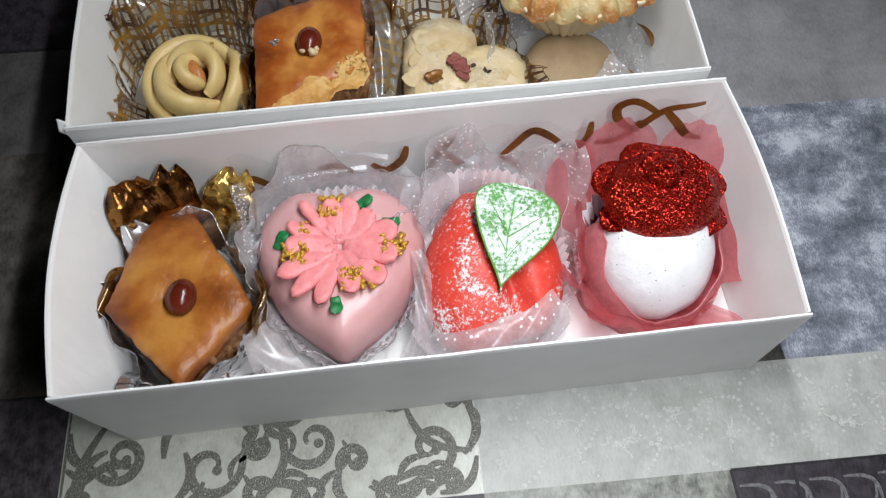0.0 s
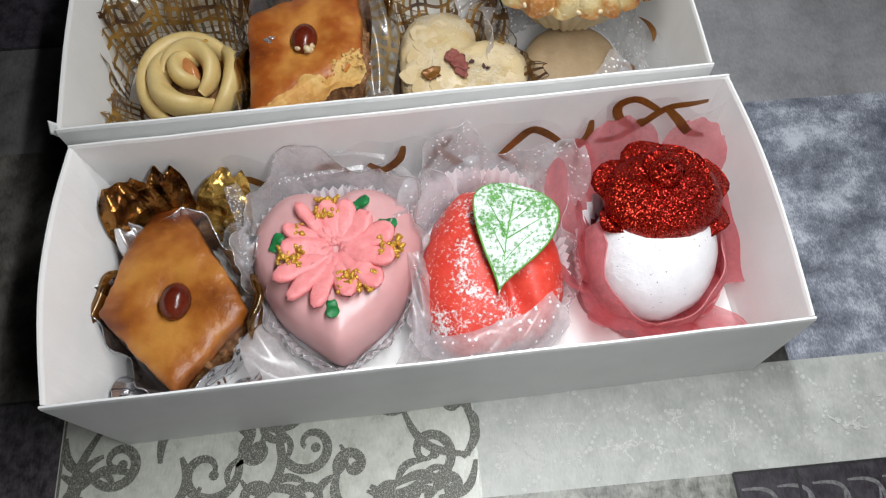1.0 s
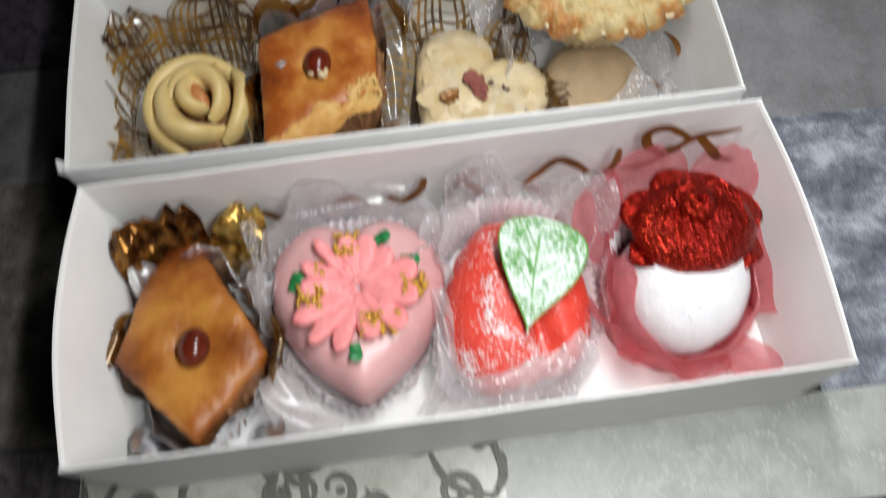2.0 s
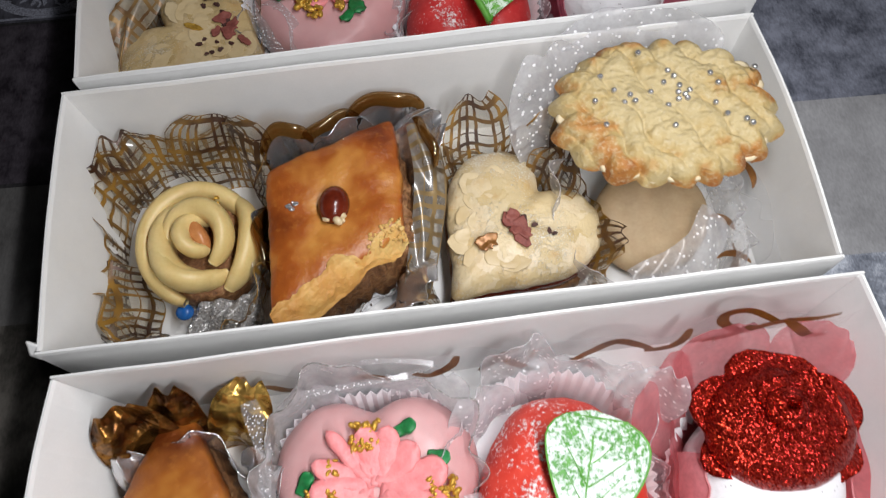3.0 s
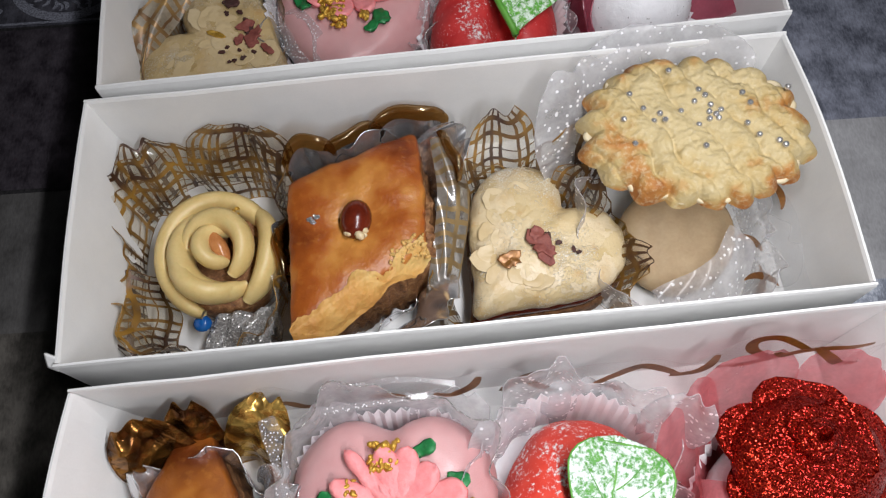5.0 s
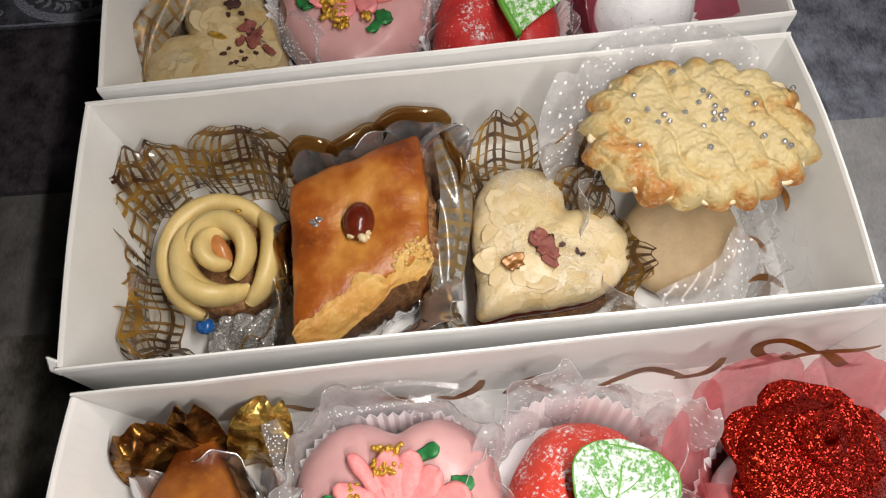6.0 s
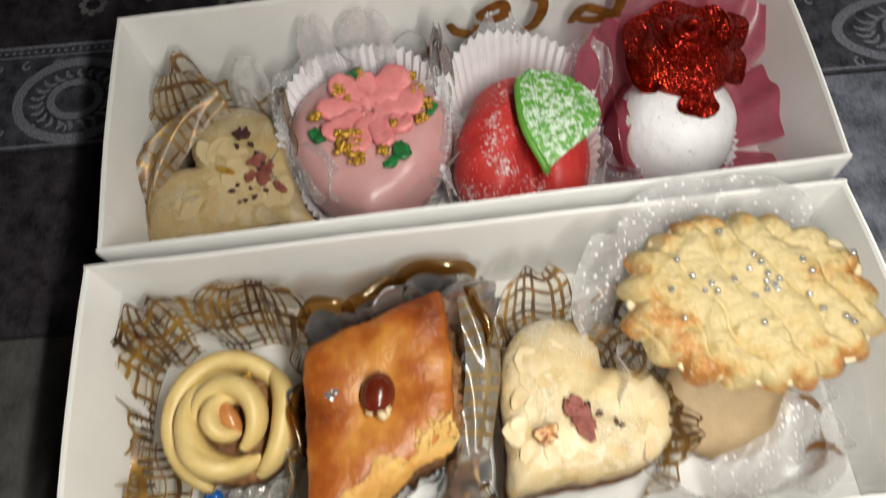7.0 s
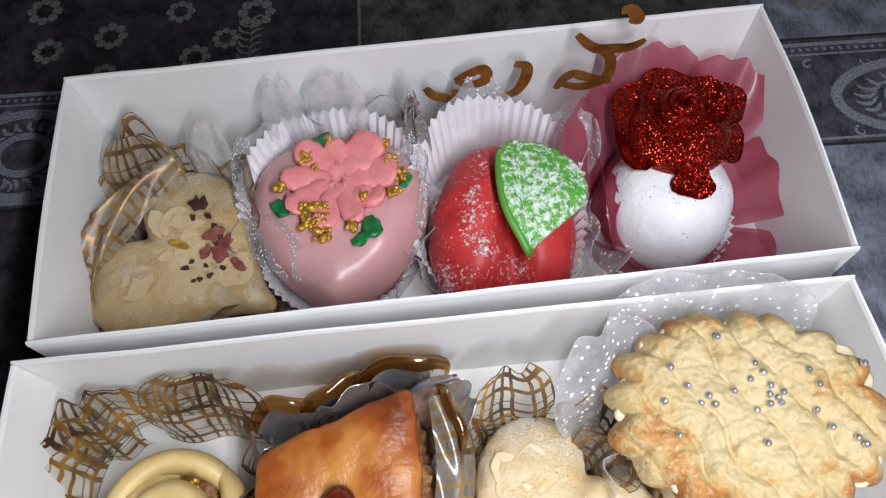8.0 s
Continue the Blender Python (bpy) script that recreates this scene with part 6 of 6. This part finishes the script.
pf = organza_fold(0.0235, 0.2240, 0.0310, 0.034, 135, 265, lambda d: 0.020 + 0.007 * math.sin(radians(d * 2.6)), PLAID_TULLE, "fold of beige striped tulle over the biscuit's edge")
pf.name = "plaid_wrap"
tagged(pf, category="wrapper", group="plaid wraps")
film_tab("plaid_wrap", (0.0080, 0.2550), 0.026, 0.036, 15, 4, PLAID_TULLE, "standing corner of beige tulle with brown-gold stripes", 0.2)
film_tab("plaid_wrap", (0.0310, 0.2580), 0.018, 0.038, -15, 2, TULLE, "standing corner of sheer tulle", 0.2)
film_tab("plaid_wrap", (-0.0020, 0.2300), 0.034, 0.026, 75, 4, PLAID_TULLE, "side flap of beige tulle with brown-gold stripes", 0.3)

def draped_strip(points, w, su, sv, material, label, name="plaid_wrap", group="plaid wraps"):
    """A soft folded strip of printed tulle along a curve."""
    c = Vector((points[0][0], points[0][1], FLOOR_IN))
    th = empty(name, tuple(c), label, "wrapper", group)
    P = [Vector(p) for p in points]

    def at(u):
        q = min(u, 0.9999) * (len(P) - 1)
        k = int(q)
        e = q - k
        p0, p1, p2, p3 = P[max(k - 1, 0)], P[k], P[k + 1], P[min(k + 2, len(P) - 1)]
        return 0.5 * ((2 * p1) + (p2 - p0) * e + (2 * p0 - 5 * p1 + 4 * p2 - p3) * e * e + (3 * p1 - p0 - 3 * p2 + p3) * e ** 3)

    def fn(u, v):
        d = (at(min(1, u + 0.03)) - at(max(0, u - 0.03))).normalized()
        across = d.cross(Vector((0.5, -0.3, 0.8))).normalized()
        s = v - 0.5
        return at(u) - c + across * s * w * (0.75 + 0.25 * math.sin(2.6 * u + 0.4)) + Vector((0, 0, 0.0014 * math.cos(s * 4.5) + 0.0008 * math.sin(14 * u + 9 * v)))
    v, f, uv = sheet(fn, 44, 14, su, sv)
    mesh_part("fold", v, f, material, th, uvs=uv)
    return th


draped_strip([(-0.0060, 0.2020, 0.0130), (-0.0085, 0.2110, 0.0190), (-0.0060, 0.2220, 0.0255), (0.0020, 0.2340, 0.0285), (0.0110, 0.2450, 0.0300), (0.0220, 0.2520, 0.0310)], 0.0120, 0.055, 0.012, PLAID_TULLE, "folded strip of beige striped tulle beside a heart biscuit")
draped_strip([(-0.0040, 0.2000, 0.0120), (0.0040, 0.1985, 0.0170), (0.0130, 0.1990, 0.0160)], 0.0090, 0.02, 0.010, SPARKLE, "scrap of glittering tulle at a biscuit's front")

heart_b = heart_cake(0.0725, 0.2350, 0.0625, 0.064, 0.027, "pearly pink glazed heart cake with a coral flower and gold beads", 0.0, 0.60)
piped_flower(heart_b, 0.0015, 0.0090, 0.0268, [(50, 0.019, 0.017, 0.001), (5, 0.019, 0.016, 0.001), (95, 0.014, 0.010, 0.001), (135, 0.018, 0.013, 0.001), (178, 0.018, 0.012, 0.001), (215, 0.019, 0.012, 0.001), (255, 0.019, 0.011, 0.001), (-70, 0.018, 0.010, 0.001), (-35, 0.017, 0.012, 0.001)])
for gi, (gx, gy, n, sp, rad_g) in enumerate(((-0.0090, 0.0170, 9, 0.0018, 0.0012), (-0.0060, -0.0050, 26, 0.0042, 0.0013), (-0.0040, -0.0110, 12, 0.0028, 0.0012), (-0.0175, 0.0060, 4, 0.0010, 0.0016), (0.0100, 0.0010, 4, 0.0009, 0.0012), (0.0060, -0.0090, 5, 0.0010, 0.0016),
                                         (0.0165, 0.0200, 8, 0.0016, 0.0009), (0.0190, 0.0140, 10, 0.0018, 0.0010), (0.0215, 0.0080, 10, 0.0018, 0.0010), (0.0195, 0.0020, 9, 0.0018, 0.0010), (-0.001, 0.0225, 5, 0.0014, 0.0011), (-0.006, 0.013, 5, 0.001, 0.0008))):
    v, f = lumps([(gx, gy, 0.0294)], rad_g * 0.85, 60 + gi, sp, int(n * 2.2), 0.9)
    tagged(mesh_part("gold_piping", v, f, GOLD, heart_b, "glossy gold piped dabs"), kind="stuff")
for lx, ly, tn, ln in ((-0.0040, 0.0240, 10, 0.007), (0.0235, 0.0065, 60, 0.005), (0.0120, -0.0095, -70, 0.009), (0.0085, -0.0135, 20, 0.006), (-0.0165, -0.0010, -50, 0.008)):
    small_leaf(heart_b, lx, ly, 0.0280, tn, ln, ln * 0.7)
cup_c = heart_radius(0.063, 0.068, 0, 0.2, 0.7)
paper_cup(0.0710, 0.2360, cup_c, 0.021, 0.0028, 62, "white pleated paper cup under a pink heart cake")
wrap("tulle_wrap", 0.0710, 0.2360, cup_c, 0.022, 0.032, 0.003, 5, TULLE, "sheer white tulle with silver thread round a heart cake", "tulle", 15, base=1.05, edging=TINSEL, rise=lambda a: 0.75 + 0.35 * math.sin(a))
film_tab("tulle_wrap", (0.0560, 0.2680), 0.014, 0.046, 10, 2, TULLE, "pointed corner of sheer tulle", 0.1)
film_tab("tulle_wrap", (0.0740, 0.2700), 0.022, 0.046, -5, 2, TULLE, "pointed corner of sheer tulle", 0.1)
film_tab("glitter_ribbon", (0.0960, 0.2660), 0.006, 0.050, 25, -4, TINSEL, "upright tip of silver glitter ribbon", 0.0, "ribbon")
film_tab("glitter_ribbon", (0.1030, 0.2640), 0.008, 0.042, -25, -4, TINSEL, "upright tip of silver glitter ribbon", 0.0, "ribbon")

straw_b = empty("marzipan_strawberry", (0.1260, 0.2330, FLOOR_IN + 0.0004), "deep red marzipan strawberry with a bright green leaf", "cake", "marzipan strawberries")
rad = lobed_radius((-0.002, -0.014, 0.0150, 0.0150, 0), (-0.0075, -0.002, 0.0155, 0.0295, -14), (0.0090, -0.003, 0.0155, 0.0265, 4))
v, f = mound(rad, 0.030, DOME, 150, rough=0.0012, rough_scale=120, seed=8, lift=lambda x, y, rf: -0.008 * math.exp(-((x - 0.002) / 0.0045) ** 2) * max(0, min(1, -y / 0.012 + 0.5)) - 0.06 * max(0, -y))
mesh_part("fruit_body", v, f, STRAWBERRY_DEEP, straw_b)
broad_leaf(straw_b, 0.0290, 0.0395, pose(0.0058, -0.0030, 0.0338, 5, 9, 3), LEAF_GREEN, "bright green marzipan leaf lightly sugared", LEAF_WHITE, fold=0.12, lop=0.50, lip=0.0012, wide=0.42)
cup_d = ellipse_radius(0.0265, 0.0310, 0, 2.4)
paper_cup(0.1250, 0.2360, cup_d, 0.0215, 0.0030, 60, "white pleated paper cup under a marzipan strawberry")
wrap("dotted_wrap", 0.1250, 0.2360, cup_d, 0.022, 0.034, 0.003, 6, DOTTED, "see-through wrap with white dots round a marzipan strawberry", "wrapper", 23, base=1.05, rise=lambda a: 0.75 + 0.35 * math.sin(a))
film_tab("dotted_wrap", (0.1540, 0.2540), 0.018, 0.040, -40, 2, DOTTED, "standing corner of see-through film with white dots", 0.1)
film_tab("dotted_wrap", (0.1570, 0.2200), 0.022, 0.024, -100, 15, DOTTED, "folded flap of see-through film with white dots", 0.4)

ball_b = empty("iced_ball", (0.1805, 0.2330, FLOOR_IN + 0.0004), "white iced ball cake topped with a red glitter rose", "cake", "iced balls with glitter roses")
v, f = mound(lambda a: 0.0215, 0.036, DOME, 120, rough=0.0007, rough_scale=130, seed=19)
mesh_part("iced_body", v, f, WHITE_ICING, ball_b)
glitter_rose(ball_b, 0.0022, 0.0175, 0.0390, [(-0.0090, -0.0030, -0.003, 0.0130, 60, -12), (0.0100, -0.0030, -0.003, 0.0130, -60, -14), (0.0020, 0.0100, -0.002, 0.0140, 0, -8), (0.0120, 0.0070, -0.001, 0.0120, -30, -8), (-0.0100, 0.0070, -0.002, 0.0115, 40, -8), (-0.0010, -0.0095, -0.004, 0.0110, 165, -20),
             (0.0010, -0.0215, -0.0022, 0.0066, 182, -12), (0.0030, 0.0005, 0.002, 0.0110, 10, 4), (-0.0045, 0.0020, 0.003, 0.0085, 110, 16), (0.0080, 0.0040, 0.0035, 0.0085, -80, 18)], 0.0070, (0.0165, 0.0150), 0.08)
organza_wrap("organza_wrap", 0.1800, 0.2350, [(90, 0.034, 0.030, 0.040, 0.003), (52, 0.038, 0.026, 0.036, 0.004), (8, 0.032, 0.026, 0.026, 0.007), (-40, 0.030, 0.028, 0.012, 0.005), (-85, 0.018, 0.022, 0.012, 0.004), (-130, 0.016, 0.026, 0.016, 0.004), (180, 0.012, 0.034, 0.030, 0.003), (140, 0.026, 0.026, 0.040, 0.003)],
             ORGANZA_DARK, "sheer deep pink organza wrap opening round an iced ball")
organza_fold(0.1805, 0.2330, 0.0215, 0.036, 105, 262, lambda d: 0.004 + 0.024 * min(1, abs(d - 262) / 70), ORGANZA_FOLD_DARK, "deep pink organza fold hugging an iced ball")
organza_fold(0.1805, 0.2330, 0.0220, 0.036, 262, 330, lambda d: 0.003 + 0.006 * min(1, abs(d - 262) / 40), ORGANZA_FOLD_DARK, "deep pink organza fold hugging an iced ball")
paper_cup(0.1800, 0.2330, ellipse_radius(0.0230, 0.0230), 0.010, 0.0022, 52, "white pleated paper cup under an iced ball")
SET_IN[:] = [0.0, 0.0]
scroll_film(0.078, 0.172, 0.2730, 0.052, 0.06, [
    [(0.080, 0.024), (0.085, 0.021), (0.090, 0.023), (0.096, 0.030)], [(0.099, 0.035), (0.102, 0.030), (0.108, 0.029), (0.109, 0.034)], [(0.109, 0.038), (0.114, 0.037), (0.119, 0.039), (0.118, 0.044), (0.113, 0.042), (0.109, 0.038)],
    [(0.128, 0.046), (0.132, 0.044), (0.132, 0.038), (0.129, 0.032), (0.124, 0.030)], [(0.143, 0.030), (0.147, 0.038), (0.152, 0.038), (0.161, 0.033)], [(0.147, 0.056), (0.154, 0.051), (0.163, 0.049), (0.169, 0.052)],
    [(0.154, 0.051), (0.159, 0.045), (0.159, 0.036), (0.151, 0.033), (0.143, 0.033)], [(0.159, 0.065), (0.162, 0.065), (0.165, 0.061), (0.162, 0.061)]], "clear film with brown-gold curls along the box's back wall", 3.0, 0.0038)
SET_IN[:] = [-0.005, -0.0015]


# strands of silver glitter ribbon across the tulle
def strand(points, w, label):
    c = Vector(points[0])
    th = empty("glitter_ribbon", (c.x, c.y, FLOOR_IN), label, "ribbon", "silver glitter strands")
    pts = []
    P = [Vector(p) for p in points]
    for k in range(len(P) - 1):
        p0, p1, p2, p3 = P[max(k - 1, 0)], P[k], P[k + 1], P[min(k + 2, len(P) - 1)]
        for s in range(10):
            u = s / 10
            q = 0.5 * ((2 * p1) + (p2 - p0) * u + (2 * p0 - 5 * p1 + 4 * p2 - p3) * u * u + (3 * p1 - p0 - 3 * p2 + p3) * u ** 3)
            pts.append(q - Vector((c.x, c.y, FLOOR_IN)))
    v, f = band(pts, [w * (0.8 + 0.2 * math.sin(0.35 * k)) for k in range(len(pts))], up=(0.1, -0.5, 1))
    mesh_part("strand", v, f, SPARKLE, th)


strand([(0.0430, 0.2600, 0.0330), (0.0420, 0.2420, 0.0270), (0.0480, 0.2240, 0.0240), (0.0560, 0.2120, 0.0200)], 0.0060, "strand of silver glitter ribbon beside a heart cake")
strand([(0.0480, 0.2320, 0.0240), (0.0550, 0.2300, 0.0285), (0.0610, 0.2200, 0.0280), (0.0600, 0.2110, 0.0230)], 0.0045, "thin strand of silver glitter ribbon across a heart cake")
strand([(0.0960, 0.2620, 0.0300), (0.1010, 0.2450, 0.0260), (0.0990, 0.2270, 0.0230)], 0.0050, "thin strand of silver glitter ribbon between cakes")
SET_IN[:] = [0.0, 0.003]
strand([(0.0420, 0.0780, 0.0290), (0.0460, 0.0640, 0.0260), (0.0450, 0.0480, 0.0220)], 0.0060, "strand of silver glitter ribbon beside a heart cake")
strand([(0.0560, 0.0790, 0.0270), (0.0720, 0.0800, 0.0290), (0.0900, 0.0820, 0.0280)], 0.0022, "thin strand of silver glitter ribbon behind a heart cake")
strand([(0.0660, 0.0850, 0.0300), (0.0820, 0.0860, 0.0320), (0.0980, 0.0840, 0.0300)], 0.0022, "thin strand of silver glitter ribbon along the tulle")
draped_strip([(0.1080, 0.0210, 0.0150), (0.1180, 0.0150, 0.0205), (0.1300, 0.0130, 0.0205), (0.1420, 0.0160, 0.0220), (0.1530, 0.0250, 0.0210)], 0.0170, 0.05, 0.017, DOTTED, "see-through dotted film folded over a strawberry's front", "dotted_wrap", "dotted wraps")
SET_IN[:] = [-0.001, -0.001]
draped_strip([(0.1960, 0.1330, 0.0200), (0.1890, 0.1210, 0.0190), (0.1790, 0.1150, 0.0170), (0.1660, 0.1120, 0.0140)], 0.0170, 0.05, 0.017, DOTTED, "see-through dotted film lying over a round biscuit", "dotted_wrap", "dotted wraps")
SET_IN[:] = [0.0, 0.0]
draped_strip([(0.0480, 0.0440, 0.0110), (0.0495, 0.0300, 0.0145), (0.0535, 0.0180, 0.0150), (0.0600, 0.0110, 0.0130), (0.0680, 0.0085, 0.0090)], 0.0150, 0.05, 0.015, TULLE_THICK, "doubled fold of white tulle before a heart cake", "tulle_wrap", "tulle wraps")
draped_strip([(0.0960, 0.0120, 0.0100), (0.1040, 0.0220, 0.0200), (0.1060, 0.0360, 0.0240), (0.1050, 0.0500, 0.0260)], 0.0075, 0.04, 0.011, TULLE, "fold of sheer white tulle between cakes", "tulle_wrap", "tulle wraps")
SET_IN[:] = [-0.001, -0.001]
draped_strip([(0.1000, 0.1700, 0.0320), (0.1020, 0.1520, 0.0280), (0.0990, 0.1340, 0.0215), (0.0940, 0.1150, 0.0150)], 0.0125, 0.06, 0.015, GREY_FILM, "creased grey film wrapper between pastries", "pastry_wrapper", "pastry wrappers")
draped_strip([(0.0780, 0.1050, 0.0090), (0.0880, 0.1060, 0.0150), (0.0980, 0.1090, 0.0150)], 0.0120, 0.02, 0.012, GREY_FILM, "creased grey film wrapper at the box's front", "pastry_wrapper", "pastry wrappers")
draped_strip([(0.0420, 0.1130, 0.0090), (0.0440, 0.1280, 0.0170), (0.0455, 0.1420, 0.0200)], 0.0090, 0.03, 0.009, FILM, "crease of clear film beside a rose roll", "clear_wrap", "clear wraps")
